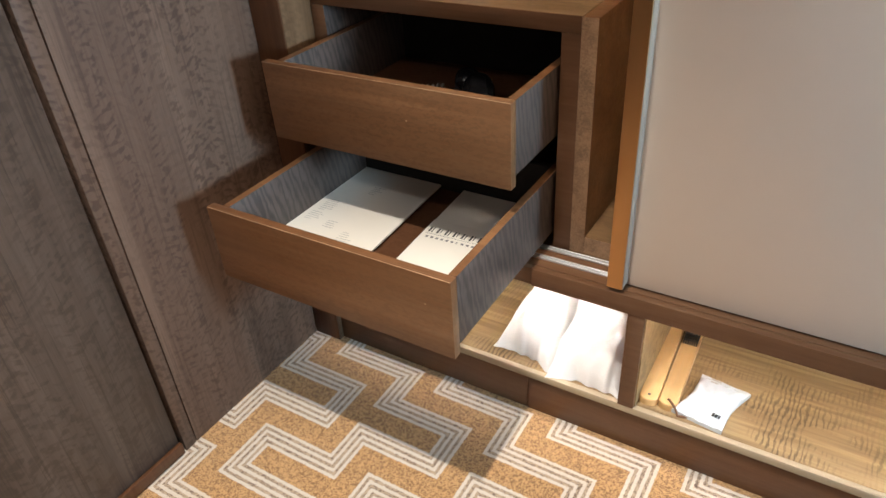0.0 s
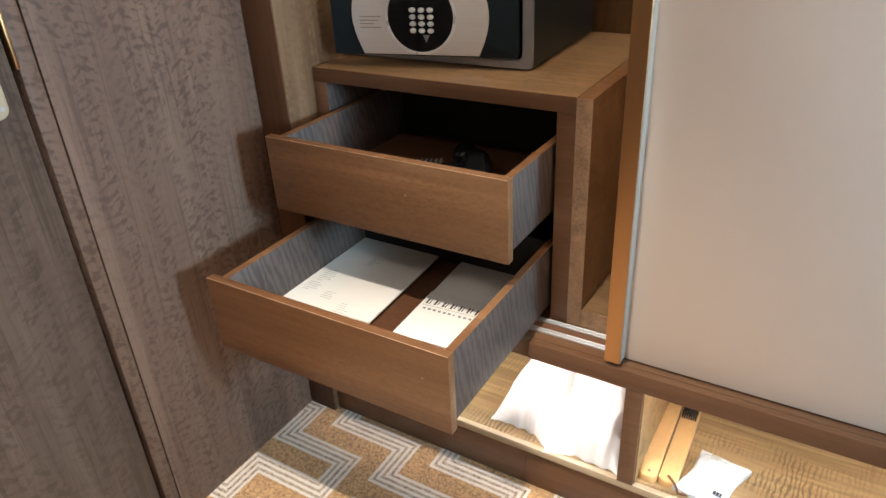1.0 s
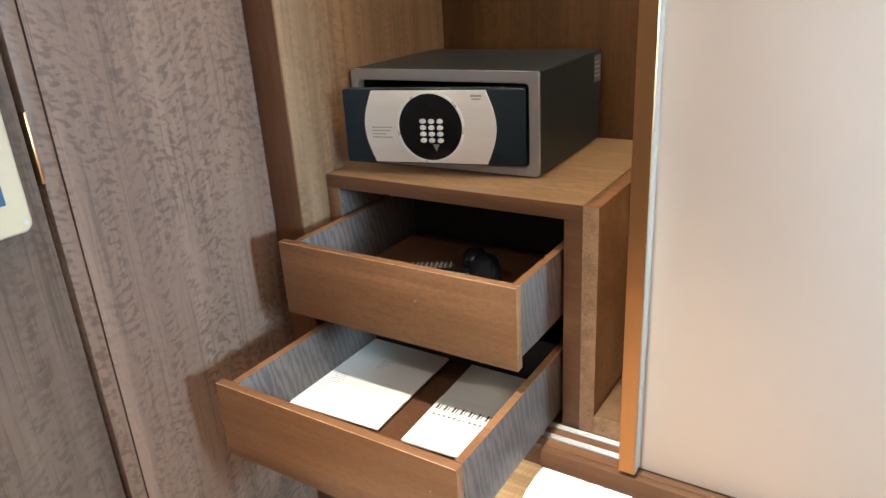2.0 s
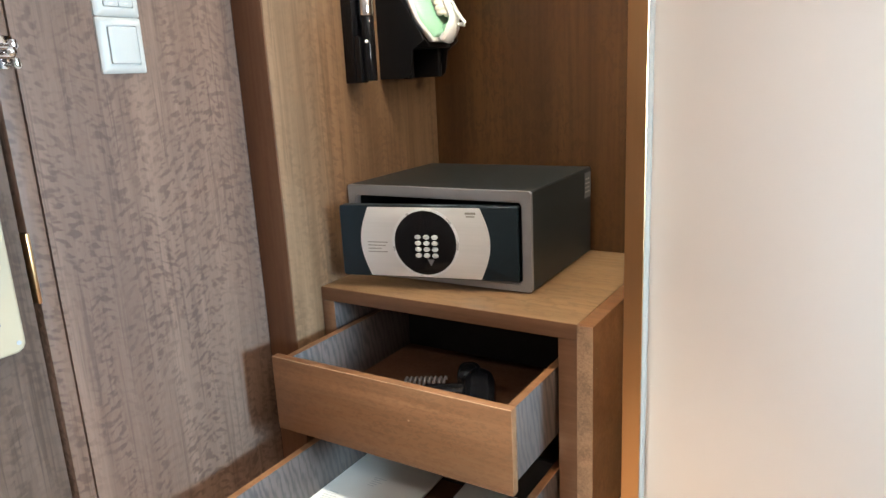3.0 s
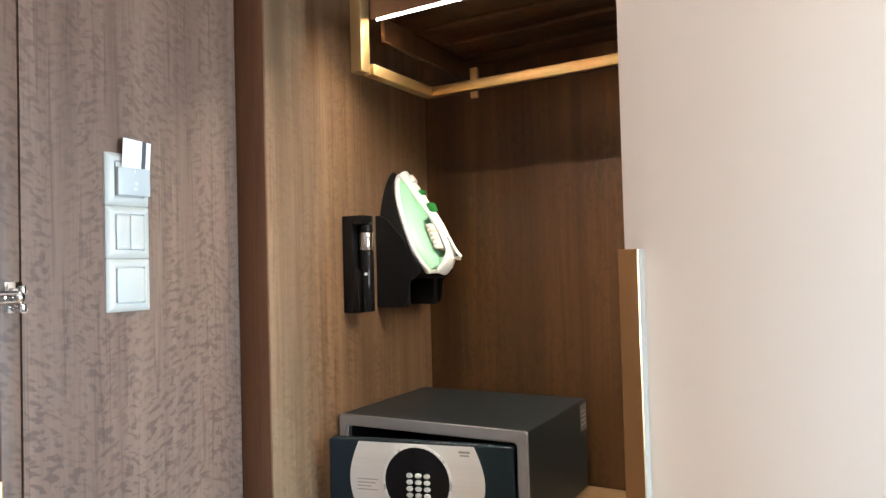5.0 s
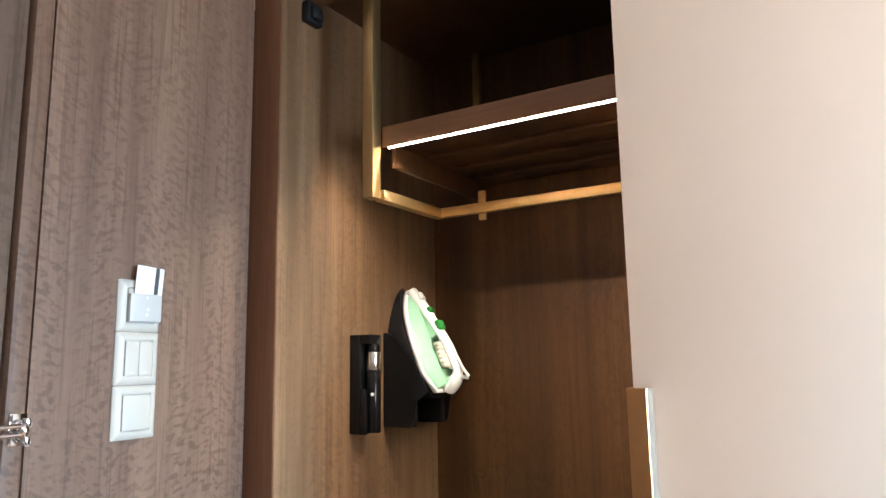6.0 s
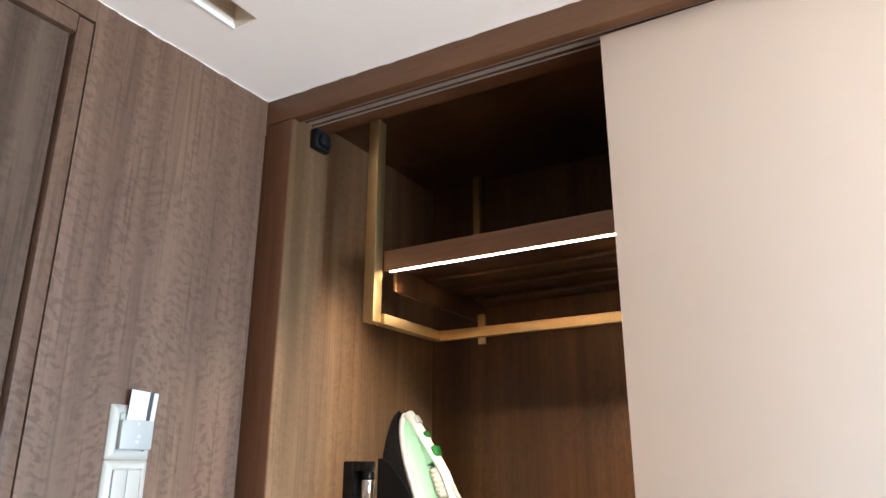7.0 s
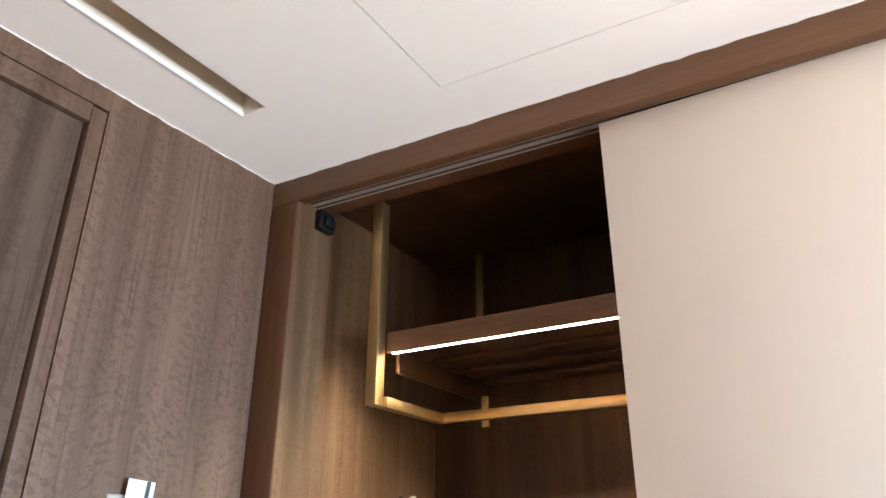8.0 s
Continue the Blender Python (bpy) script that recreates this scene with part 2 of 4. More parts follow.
GREY_D, GREY_L = (0.103, 0.058, 0.037), (0.172, 0.106, 0.071)
M = dict(
    wall=figured("grey_brown_figured_veneer", GREY_D, GREY_L, 0.74, 0.8, 0.58, 2.1, 104),
    inner=figured("brown_straight_grain_veneer", (0.098, 0.058, 0.030), (0.212, 0.135, 0.079), 0.4, 0.55, 0.38, 1.4),
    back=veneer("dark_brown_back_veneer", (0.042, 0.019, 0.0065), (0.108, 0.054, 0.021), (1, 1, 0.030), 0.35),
    leaf=figured("dark_streaked_door_veneer", (0.066, 0.043, 0.031), (0.144, 0.100, 0.075), 0.5, 0.9, 0.42, 3.0),
    side=zebra("grey_rippled_drawer_veneer", (0.046, 0.032, 0.026), (0.098, 0.070, 0.057)),
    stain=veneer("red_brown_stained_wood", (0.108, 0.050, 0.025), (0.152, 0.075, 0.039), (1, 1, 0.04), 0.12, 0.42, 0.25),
    front=veneer("warm_brown_drawer_veneer", (0.138, 0.066, 0.028), (0.258, 0.138, 0.066), (0.05, 1, 1), 0.30, 0.40, 0.6, 150),
    rail=veneer("brown_fascia_veneer", (0.135, 0.068, 0.034), (0.205, 0.112, 0.060), (0.05, 1, 1), 0.12, 0.42, 0.3),
    top=veneer("honey_figured_veneer", (0.165, 0.104, 0.055), (0.285, 0.190, 0.105), (0.10, 1, 1), 0.40, 0.33, 0.45, 60),
    shelf=fiddleback("pale_fiddleback_veneer", (0.235, 0.158, 0.080), (0.39, 0.28, 0.150)),
    lipping=plain("pale_lipping", (0.46, 0.37, 0.25), 0.5, 0, 0.12, 90, 0.05, (0.1, 1, 1)),
    profile=plain("grey_edge_profile", (0.25, 0.195, 0.15), 0.5, 0, 0.03, 60),
    sticker=plain("silver_grey_sticker", (0.12, 0.12, 0.125), 0.4, 0.3, 0.05, 60),
    edge=plain("speckled_board_edge", (0.35, 0.21, 0.12), 0.6, 0, 0.35, 320, 0.1),
    # near-black standing in for shade: door gaps, drawer and cabinet backs
    dark=plain("painted_shade_black", (0.012, 0.010, 0.009), 0.8),
    beige=plain("beige_lacquered_panel", (0.745, 0.632, 0.538), 0.5, 0, 0.012, 14, 0.02),
    bronze=plain("brushed_bronze", (0.52, 0.285, 0.125), 0.33, 1.0, 0.025, 260, 0.0, (1, 1, 0.02)),
    brass=plain("brushed_brass", (0.48, 0.325, 0.145), 0.42, 1.0, 0.06, 260, 0.06),
    alu=plain("aluminium_track", (0.72, 0.72, 0.72), 0.35, 0.9, 0.05, 120),
    ceiling=plain("matt_ceiling_paint", (0.94, 0.905, 0.875), 0.85, 0, 0.015, 25, 0.05),
    # only for the added unseen walls, dark so that little light bounces
    paint=plain("dark_unseen_wall_paint", (0.24, 0.21, 0.185), 0.8, 0, 0.02, 25, 0.05),
    paper=plain("cream_paper", (0.80, 0.755, 0.67), 0.7, 0, 0.015, 40),
    ink=plain("dark_ink", (0.035, 0.033, 0.035), 0.6),
    faint=plain("faint_print", (0.45, 0.43, 0.40), 0.7),
    charcoal=plain("charcoal_powder_coat", (0.013, 0.016, 0.017), 0.40, 0.0, 0.10, 700, 0.12),
    slate=plain("blue_black_plastic", (0.009, 0.015, 0.020), 0.36, 0.0, 0.08, 300, 0.05),
    silver=plain("silver_grey_frame", (0.34, 0.34, 0.35), 0.38, 0.5, 0.05, 400, 0.05),
    switch=plain("pale_switch_plastic", (0.35, 0.325, 0.285), 0.45, 0.0, 0.03, 40),
    plate=plain("brushed_silver_plate", (0.80, 0.78, 0.76), 0.34, 0.5, 0.04, 260, 0.03, (0.04, 1, 1)),
    bezel=plain("bright_silver_ring", (0.85, 0.85, 0.85), 0.28, 0.35, 0.02, 60),
    slotwall=plain("beige_slot_lining", (0.72, 0.63, 0.52), 0.8, 0, 0.05, 30),
    gloss=plain("gloss_black_plastic", (0.006, 0.006, 0.007), 0.10),
    black=plain("matt_black_plastic", (0.006, 0.006, 0.007), 0.42, 0, 0.1, 300, 0.05),
    chrome=plain("polished_chrome", (0.72, 0.72, 0.73), 0.10, 1.0),
    white=plain("white_plastic", (0.76, 0.77, 0.76), 0.32, 0, 0.015, 40),
    palegrey=plain("pale_grey_plastic", (0.33, 0.325, 0.31), 0.35, 0, 0.02, 40),
    print_=plain("dull_print", (0.20, 0.19, 0.19), 0.6),
    track=plain("dull_track_metal", (0.42, 0.38, 0.35), 0.5, 0.6, 0.05, 120),
    key=plain("white_rubber_key", (0.56, 0.56, 0.55), 0.45),
    cream=plain("cream_lock_plastic", (0.34, 0.275, 0.185), 0.35, 0, 0.03, 30),
    amber=plain("amber_knob", (0.62, 0.37, 0.10), 0.35),
    blue=plain("blue_label", (0.012, 0.04, 0.09), 0.35),
    green=plain("mint_green_plastic", (0.31, 0.56, 0.39), 0.18, 0, 0.05, 20, 0, (1, 1, 1), 0.4),
    deepgreen=plain("deep_green_button", (0.04, 0.24, 0.05), 0.25),
    cloth=plain("white_cotton", (0.74, 0.74, 0.74), 0.9, 0, 0.02, 200, 0.15),
    cord=plain("white_cord", (0.72, 0.68, 0.60), 0.6),
    beech=veneer("pale_beech", (0.56, 0.36, 0.175), (0.70, 0.475, 0.25), (1, 0.08, 1), 0.08, 0.4, 0.2),
    bristle=plain("dark_bristle", (0.02, 0.017, 0.015), 0.7),
    leather=plain("brown_leather_cord", (0.16, 0.07, 0.03), 0.6),
    film=plain("white_plastic_wrapper", (0.66, 0.70, 0.74), 0.22, 0, 0.03, 60, 0.1),
    led=glowing("led_strip_lit", (1.0, 0.86, 0.66), 700.0),
    ledlow=glowing("under_ledge_led_lit", (1.0, 0.94, 0.86), 225.0),
    carpet=carpet_material(),
)


def specks(m, color, scale, size):
    """Sparse small chips of another colour over a material's own colour."""
    t, p = m.node_tree, m.node_tree.nodes["Principled BSDF"]
    old = p.inputs["Base Color"].links[0].from_socket
    vor = add(t, "ShaderNodeTexVoronoi")
    vor.inputs["Scale"].default_value = scale
    tc = t.nodes.new("ShaderNodeTexCoord")
    t.links.new(tc.outputs["Object"], vor.inputs["Vector"])
    s = t.nodes.new("ShaderNodeSeparateXYZ")
    t.links.new(vor.outputs["Color"], s.inputs[0])
    rare = maths(t, "GREATER_THAN", s.outputs[0], 0.80)
    near = maths(t, "LESS_THAN", vor.outputs["Distance"], size)
    t.links.new(mix(t, maths(t, "MULTIPLY", maths(t, "MULTIPLY", rare, near), 0.7), old, color), p.inputs["Base Color"])


specks(M["front"], (0.42, 0.26, 0.15), 26, 0.055)
specks(M["top"], (0.09, 0.05, 0.025), 30, 0.06)
for k in ("charcoal", "slate", "black", "stain", "gloss"):
    M[k].node_tree.nodes["Principled BSDF"].inputs["Specular IOR Level"].default_value = 0.25


# ---- building helpers ----
def bx(bm, lo, hi, bev=0.0, seg=2):
    """A box between two corners, its edges rounded by bev."""
    r = bmesh.ops.create_cube(bm, size=1)
    vs = r["verts"]
    for v in vs:
        v.co = Vector([lo[i] + (v.co[i] + 0.5) * (hi[i] - lo[i]) for i in range(3)])
    if bev:
        es = list({e for v in vs for e in v.link_edges})
        bmesh.ops.bevel(bm, geom=es, offset=bev, segments=seg, profile=0.5, affect="EDGES", clamp_overlap=True)
    return bm


def cyl(bm, a, b, r0, r1=None, n=24, bev=0.0):
    a, b = Vector(a), Vector(b)
    d = b - a
    res = bmesh.ops.create_cone(bm, cap_ends=True, segments=n, radius1=r0, radius2=r0 if r1 is None else r1, depth=d.length)
    q = d.to_track_quat("Z", "Y").to_matrix().to_4x4()
    bmesh.ops.transform(bm, matrix=Matrix.Translation((a + b) / 2) @ q, verts=res["verts"])
    if bev:
        es = [e for e in {e for v in res["verts"] for e in v.link_edges} if len(e.link_faces) == 2 and any(len(f.verts) > 4 for f in e.link_faces)]
        bmesh.ops.bevel(bm, geom=es, offset=bev, segments=3, profile=0.5, affect="EDGES")
    return bm


def prism(bm, outline, to3d, lo, hi, bev=0.0):
    """An outline in a plane, drawn out from lo to hi; to3d(u, v, h) gives the place."""
    a = [bm.verts.new(to3d(u, v, lo)) for u, v in outline]
    b = [bm.verts.new(to3d(u, v, hi)) for u, v in outline]
    n = len(outline)
    fa, fb = bm.faces.new(a[::-1]), bm.faces.new(b)
    for i in range(n):
        bm.faces.new((a[i], a[(i + 1) % n], b[(i + 1) % n], b[i]))
    bmesh.ops.recalc_face_normals(bm, faces=bm.faces[:])
    if bev:
        bmesh.ops.bevel(bm, geom=list(fb.edges), offset=bev, segments=3, profile=0.5, affect="EDGES", clamp_overlap=True)
    return bm


def tube(bm, pts, r, n=10):
    """A round cord along points."""
    rings, pts = [], [Vector(p) for p in pts]
    for i, p in enumerate(pts):
        d = (pts[min(i + 1, len(pts) - 1)] - pts[max(i - 1, 0)]).normalized()
        q = d.to_track_quat("Z", "Y").to_matrix()
        rings.append([bm.verts.new(p + q @ Vector((r * math.cos(k * 2 * math.pi / n), r * math.sin(k * 2 * math.pi / n), 0))) for k in range(n)])
    for a, b in zip(rings, rings[1:]):
        for k in range(n):
            bm.faces.new((a[k], a[(k + 1) % n], b[(k + 1) % n], b[k]))
    bm.faces.new(rings[0][::-1]), bm.faces.new(rings[-1])
    return bm


def smooth(mesh, angle=35):
    for f in mesh.polygons:
        f.use_smooth = True
    if hasattr(mesh, "set_sharp_from_angle"):
        mesh.set_sharp_from_angle(angle=radians(angle))


def part(name, bm, material, parent=None, label=""):
    """One mesh object from a bmesh, under a thing or a part."""
    mesh = bpy.data.meshes.new(name)
    bm.normal_update()
    bm.to_mesh(mesh)
    bm.free()
    smooth(mesh)
    mesh.materials.append(M[material])
    ob = new(name, mesh)
    if parent is not None:
        ob.parent = parent
        ob.matrix_parent_inverse = Matrix.Identity(4)
    if label:
        tagged(ob, label)
    return ob


def box_part(name, lo, hi, material, parent=None, bev=0.0, label=""):
    return part(name, bx(bmesh.new(), lo, hi, bev), material, parent, label)


def thing(name, label, category, place=(0, 0, 0), rz=0.0, group="", kind=""):
    ob = new(name)
    ob.empty_display_size = 0.05
    ob.matrix_world = pose(*place, 0, 0, rz)
    return tagged(ob, label, category, group, kind)


def setting(ob, label="", category=""):
    return tagged(ob, label, category, kind="structure")


H = 2.29          # ceiling
XI = 0.079        # inner face of the wardrobe's side panel
YB = 0.595        # wardrobe back
XR, YF = 3.4, -1.9   # far ends of the room

# ---- the room ----
floor = setting(box_part("floor", (-0.3, YF - 0.1, -0.08), (XR + 0.1, 0.7, 0.0), "carpet"), "tan carpet with pale triple-line meander pattern", "carpet")

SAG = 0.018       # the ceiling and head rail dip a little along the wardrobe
# ceiling with a slot and a hatch joint
SX0, SX1, SY0, SY1 = 0.145, 0.211, -1.05, -0.241
HX0, HX1, HY0, HY1 = 0.535, 1.135, -0.75, -0.130
bm = bmesh.new()
xs, ys = [-0.3, SX0, SX1, HX0 - 0.0012, HX0 + 0.0012, HX1 - 0.0012, HX1 + 0.0012, XR + 0.1], [YF - 0.1, SY0, HY0 - 0.001, HY0 + 0.001, SY1, HY1 - 0.0012, HY1 + 0.0012, 0.0]
for i in range(7):
    for j in range(7):
        cx, cy = (xs[i] + xs[i + 1]) / 2, (ys[j] + ys[j + 1]) / 2
        slot = SX0 < cx < SX1 and SY0 < cy < SY1
        joint = HX0 - 0.002 < cx < HX1 + 0.002 and HY0 - 0.002 < cy < HY1 + 0.002 and (i in (3, 5) or j in (2, 5))
        if slot or joint:
            continue
        bx(bm, (xs[i], ys[j], H), (xs[i + 1], ys[j + 1], H + 0.04))
bmesh.ops.remove_doubles(bm, verts=bm.verts[:], dist=1e-5)
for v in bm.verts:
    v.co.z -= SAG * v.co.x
ceiling = setting(part("ceiling", bm, "ceiling"), "plain off-white painted ceiling", "ceiling")
bm = bmesh.new()
bx(bm, (SX0 - 0.03, SY0 - 0.03, H + 0.041), (SX0, SY1 + 0.03, H + 0.075))
bx(bm, (SX1, SY0 - 0.03, H + 0.041), (SX1 + 0.03, SY1 + 0.03, H + 0.075))
bx(bm, (SX0, SY1, H + 0.041), (SX1, SY1 + 0.03, H + 0.075))
bx(bm, (SX0, SY0 - 0.03, H + 0.041), (SX1, SY0, H + 0.075))
bx(bm, (-0.3, YF - 0.1, H + 0.076), (XR + 0.1, 0.7, H + 0.11))
setting(part("ceiling_void", bm, "ceiling"), "plain closed ceiling void above the slot", "ceiling")
slot = thing("ceiling_slot", "white linear slot recessed into the ceiling", "ceiling vent")
box_part("slot_flange", (SX0 + 0.0002, SY0, H - 0.004), (SX0 + 0.006, SY1, H + 0.006), "white", slot, 0.001)
box_part("slot_flange", (SX1 - 0.003, SY0, H - 0.003), (SX1 - 0.0002, SY1, H + 0.006), "white", slot, 0.0006)
box_part("slot_lining", (SX0 + 0.0002, SY0, H + 0.0062), (SX0 + 0.002, SY1, H + 0.0745), "slotwall", slot)
box_part("slot_lining", (SX1 - 0.002, SY0, H + 0.0062), (SX1 - 0.0002, SY1, H + 0.0745), "slotwall", slot)
box_part("slot_lining", (SX0 + 0.0022, SY1 - 0.002, H - 0.002), (SX1 - 0.0032, SY1 - 0.0002, H + 0.0745), "slotwall", slot)
box_part("slot_lining", (SX0 + 0.0022, SY0, H + 0.0705), (SX1 - 0.0022, SY1 - 0.0022, H + 0.0745), "slotwall", slot)

# uneven sealant along the ceiling's edge
rnd = random.Random(11)
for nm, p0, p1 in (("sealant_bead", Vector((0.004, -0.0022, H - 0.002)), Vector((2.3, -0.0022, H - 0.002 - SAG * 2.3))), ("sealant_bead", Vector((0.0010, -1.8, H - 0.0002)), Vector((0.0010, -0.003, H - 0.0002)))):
    pts, r0 = [], []
    for i in range(140):
        q = p0.lerp(p1, i / 139)
        pts.append(q + Vector((0, 0, 0.0020 * noise.noise(q * 22) + 0.0012 * rnd.uniform(-1, 1))))
    setting(part(nm, tube(bmesh.new(), pts, 0.0010, 6), "ceiling"), "thin uneven white sealant bead", "sealant")

# closing walls, added out of view; their dark paint holds down bounced light
setting(box_part("unseen_wall_south", (-0.3, YF - 0.1, 0), (XR + 0.1, YF, H), "paint"), "unseen dark wall added to close the room", "wall")
setting(box_part("unseen_wall_east", (XR, YF, 0), (XR + 0.1, 0.7, H), "paint"), "unseen dark wall added to close the room", "wall")

# the side wall, with the entrance door in it
Y_FR, Y_LF = -0.420, -0.456      # outer edge of the door frame, edge of the leaf
Z_FR, Z_LF = 2.243, 2.203
YD = Y_LF - 0.92                  # far edge of the leaf
wall = setting(box_part("wall_west", (-0.12, Y_FR, 0), (0.0, 0.0, H), "wall"), "grey-brown figured wood veneer wall panelling", "wall")
box_part("veneer_panel", (-0.12, YD - 0.036, Z_FR + 0.003), (0.0, Y_FR - 0.0005, H), "wall", wall)
box_part("veneer_panel", (-0.12, YF, 0), (0.0, YD - 0.04, H), "wall", wall)
# backing coloured near-black for the shade in the door gaps
box_part("wall_backing", (-0.30, YF, 0), (-0.125, 0.7, H), "dark", wall)
jamb = setting(thing("door_frame", "grey-brown veneered door frame with a fine shadow joint", "door frame"))
box_part("jamb", (-0.10, Y_LF + 0.004, 0), (0.002, Y_FR - 0.0035, Z_FR - 0.0035), "wall", jamb, 0.002)
box_part("head", (-0.10, YD - 0.03, Z_LF + 0.004), (0.0015, Y_LF + 0.0035, Z_FR), "wall", jamb, 0.002)
box_part("jamb", (-0.10, YD - 0.036, 0), (0.002, YD - 0.004, Z_FR - 0.0035), "wall", jamb, 0.002)
box_part("strike_plate", (-0.03, Y_LF + 0.0005, 0.985), (0.0035, Y_LF + 0.0062, 1.095), "bronze", jamb, 0.0008, "worn brass strike plate")
door = setting(thing("door_1", "closed dark grey-brown veneered entrance door", "door"))
box_part("leaf", (-0.055, YD, 0.006), (-0.004, Y_LF - 0.0040, Z_LF - 0.002), "leaf", door, 0.001)
box_part("kick_seal", (-0.003, YD, 0.004), (0.006, Y_LF - 0.002, 0.034), "stain", door, 0.001, "dark strip along the door's foot")

# ---- the wardrobe ----
wr = setting(thing("wardrobe", "built-in brown wooden wardrobe with sliding doors", "wardrobe"))
XE = 2.35
box_part("stile", (0.0006, 0.0, 0.0), (XI, 0.004, 2.2270), "stain", wr, 0.0012, "red-brown stained front stile")
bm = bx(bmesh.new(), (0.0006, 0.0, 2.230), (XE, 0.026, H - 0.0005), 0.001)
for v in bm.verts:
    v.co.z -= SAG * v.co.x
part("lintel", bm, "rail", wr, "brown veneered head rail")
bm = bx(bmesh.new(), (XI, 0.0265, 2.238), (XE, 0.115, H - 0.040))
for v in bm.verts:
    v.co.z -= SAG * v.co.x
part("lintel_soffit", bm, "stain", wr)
box_part("side_panel", (0.004, 0.0045, 0.0), (XI, YB, H), "inner", wr, 0, "grey-brown straight-grained side panel")
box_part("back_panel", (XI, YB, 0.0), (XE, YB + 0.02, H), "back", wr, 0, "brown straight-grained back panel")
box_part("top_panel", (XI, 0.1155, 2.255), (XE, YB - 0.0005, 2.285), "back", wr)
box_part("end_panel", (XE, 0.0, 0.0), (XE + 0.03, YB, H), "inner", wr)
box_part("plinth", (0.0006, 0.016, 0.0), (0.608, 0.034, 0.104), "rail", wr, 0.0012)
box_part("plinth", (0.6085, 0.0152, 0.0), (XE, 0.034, 0.104), "rail", wr, 0.0012)
box_part("base_lipping", (XI, 0.006, 0.1045), (XE, 0.0186, 0.1221), "lipping", wr, 0.0008, "pale worn lipping")
box_part("base_board", (XI, 0.0188, 0.1045), (XE, YB - 0.001, 0.122), "shelf", wr, 0.001, "pale fiddleback veneered base board")
box_part("fascia", (XI, 0.0035, 0.362), (0.6183, 0.016, 0.4012), "rail", wr, 0.0012)
box_part("fascia", (0.6187, 0.0, 0.362), (XE, 0.016, 0.402), "rail", wr, 0.0015)
box_part("ledge", (XI, 0.0165, 0.385), (XE, YB - 0.001, 0.4015), "rail", wr)
box_part("divider", (0.813, 0.004, 0.1225), (0.845, YB - 0.002, 0.3845), "rail", wr, 0.001)
box_part("divider_face", (0.8452, 0.012, 0.1225), (0.8472, YB - 0.002, 0.3845), "shelf", wr)
box_part("led_strip", (XI + 0.01, 0.0172, 0.3765), (XE - 0.02, 0.0225, 0.3845), "ledlow", wr, 0, "lit warm white strip under the ledge")
for y in (0.038, 0.072):
    bm = bmesh.new()
    bx(bm, (XI + 0.002, y, 0.4016), (XE, y + 0.0035, 0.4065), 0.0008, 1)
    bx(bm, (XI + 0.002, y + 0.0036, 0.4016), (XE, y + 0.0093, 0.4025))
    bx(bm, (XI + 0.002, y + 0.0094, 0.4016), (XE, y + 0.0130, 0.4065), 0.0008, 1)
    part("floor_track", bm, "alu", wr, "ribbed aluminium floor track")
    bm = bmesh.new()
    yc = 0.031 + (y - 0.038) * 0.6
    for d in (0.0, 0.0145):
        bx(bm, (XI + 0.004, yc + d, 2.2335), (XE, yc + d + 0.0015, 2.2372), 0.0004, 1)
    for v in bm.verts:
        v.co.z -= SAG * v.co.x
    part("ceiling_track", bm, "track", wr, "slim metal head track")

# fixed board that closes the top of the drawer unit on its right, and the low board beside it
box_part("upright_board", (0.661, 0.090, 0.4025), (0.690, 0.58, 0.8645), "front", wr, 0.001)
box_part("board_edging", (0.661, 0.0885, 0.4025), (0.690, 0.0897, 0.8645), "edge", wr, 0.0004)
box_part("low_board", (0.6905, 0.090, 0.424), (1.30, 0.58, 0.444), "top", wr, 0.001)
box_part("low_board_edging", (0.6905, 0.0885, 0.404), (1.30, 0.0897, 0.4435), "edge", wr)

# sliding door
sd = setting(thing("door_2", "closed beige lacquered sliding wardrobe door", "sliding door"))
box_part("panel", (0.771, 0.029, 0.4065), (1.76, 0.054, 2.2115), "beige", sd, 0.0012)
bm = bmesh.new()
bx(bm, (0.770, -0.002, 0.413), (0.7985, 0.0005, 1.402), 0.0006, 1)
bx(bm, (0.770, 0.0006, 0.413), (0.7725, 0.0284, 1.402), 0.0004, 1)
part("pull_handle", bm, "bronze", sd, "tall brushed bronze edge pull")
box_part("pull_liner", (0.7960, 0.0008, 0.413), (0.7992, 0.0284, 1.4015), "profile", sd, 0.0004, "grey edge profile")
sd2 = setting(thing("door_3", "beige lacquered sliding wardrobe door behind the first", "sliding door"))
box_part("panel", (1.62, 0.066, 0.418), (2.34, 0.088, 2.207), "beige", sd2, 0.0012)

# ---- shelf and brass frame ----
sh = thing("shelf", "brown wardrobe shelf with a lit strip under its front edge", "shelf")
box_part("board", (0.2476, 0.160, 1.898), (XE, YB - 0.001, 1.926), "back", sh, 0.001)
box_part("front_edge", (0.2476, 0.128, 1.8820), (XE, 0.1313, 1.926), "rail", sh, 0.0006)
box_part("channel_roof", (0.2476, 0.1315, 1.8925), (XE, 0.1595, 1.926), "rail", sh)
box_part("channel_wall", (0.2476, 0.1477, 1.8840), (XE, 0.1505, 1.8923), "white", sh, 0.0004, "white wall of the light channel")
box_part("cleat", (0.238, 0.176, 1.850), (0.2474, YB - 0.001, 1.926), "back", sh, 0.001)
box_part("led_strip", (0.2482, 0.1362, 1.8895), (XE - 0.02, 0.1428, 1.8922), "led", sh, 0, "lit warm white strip")
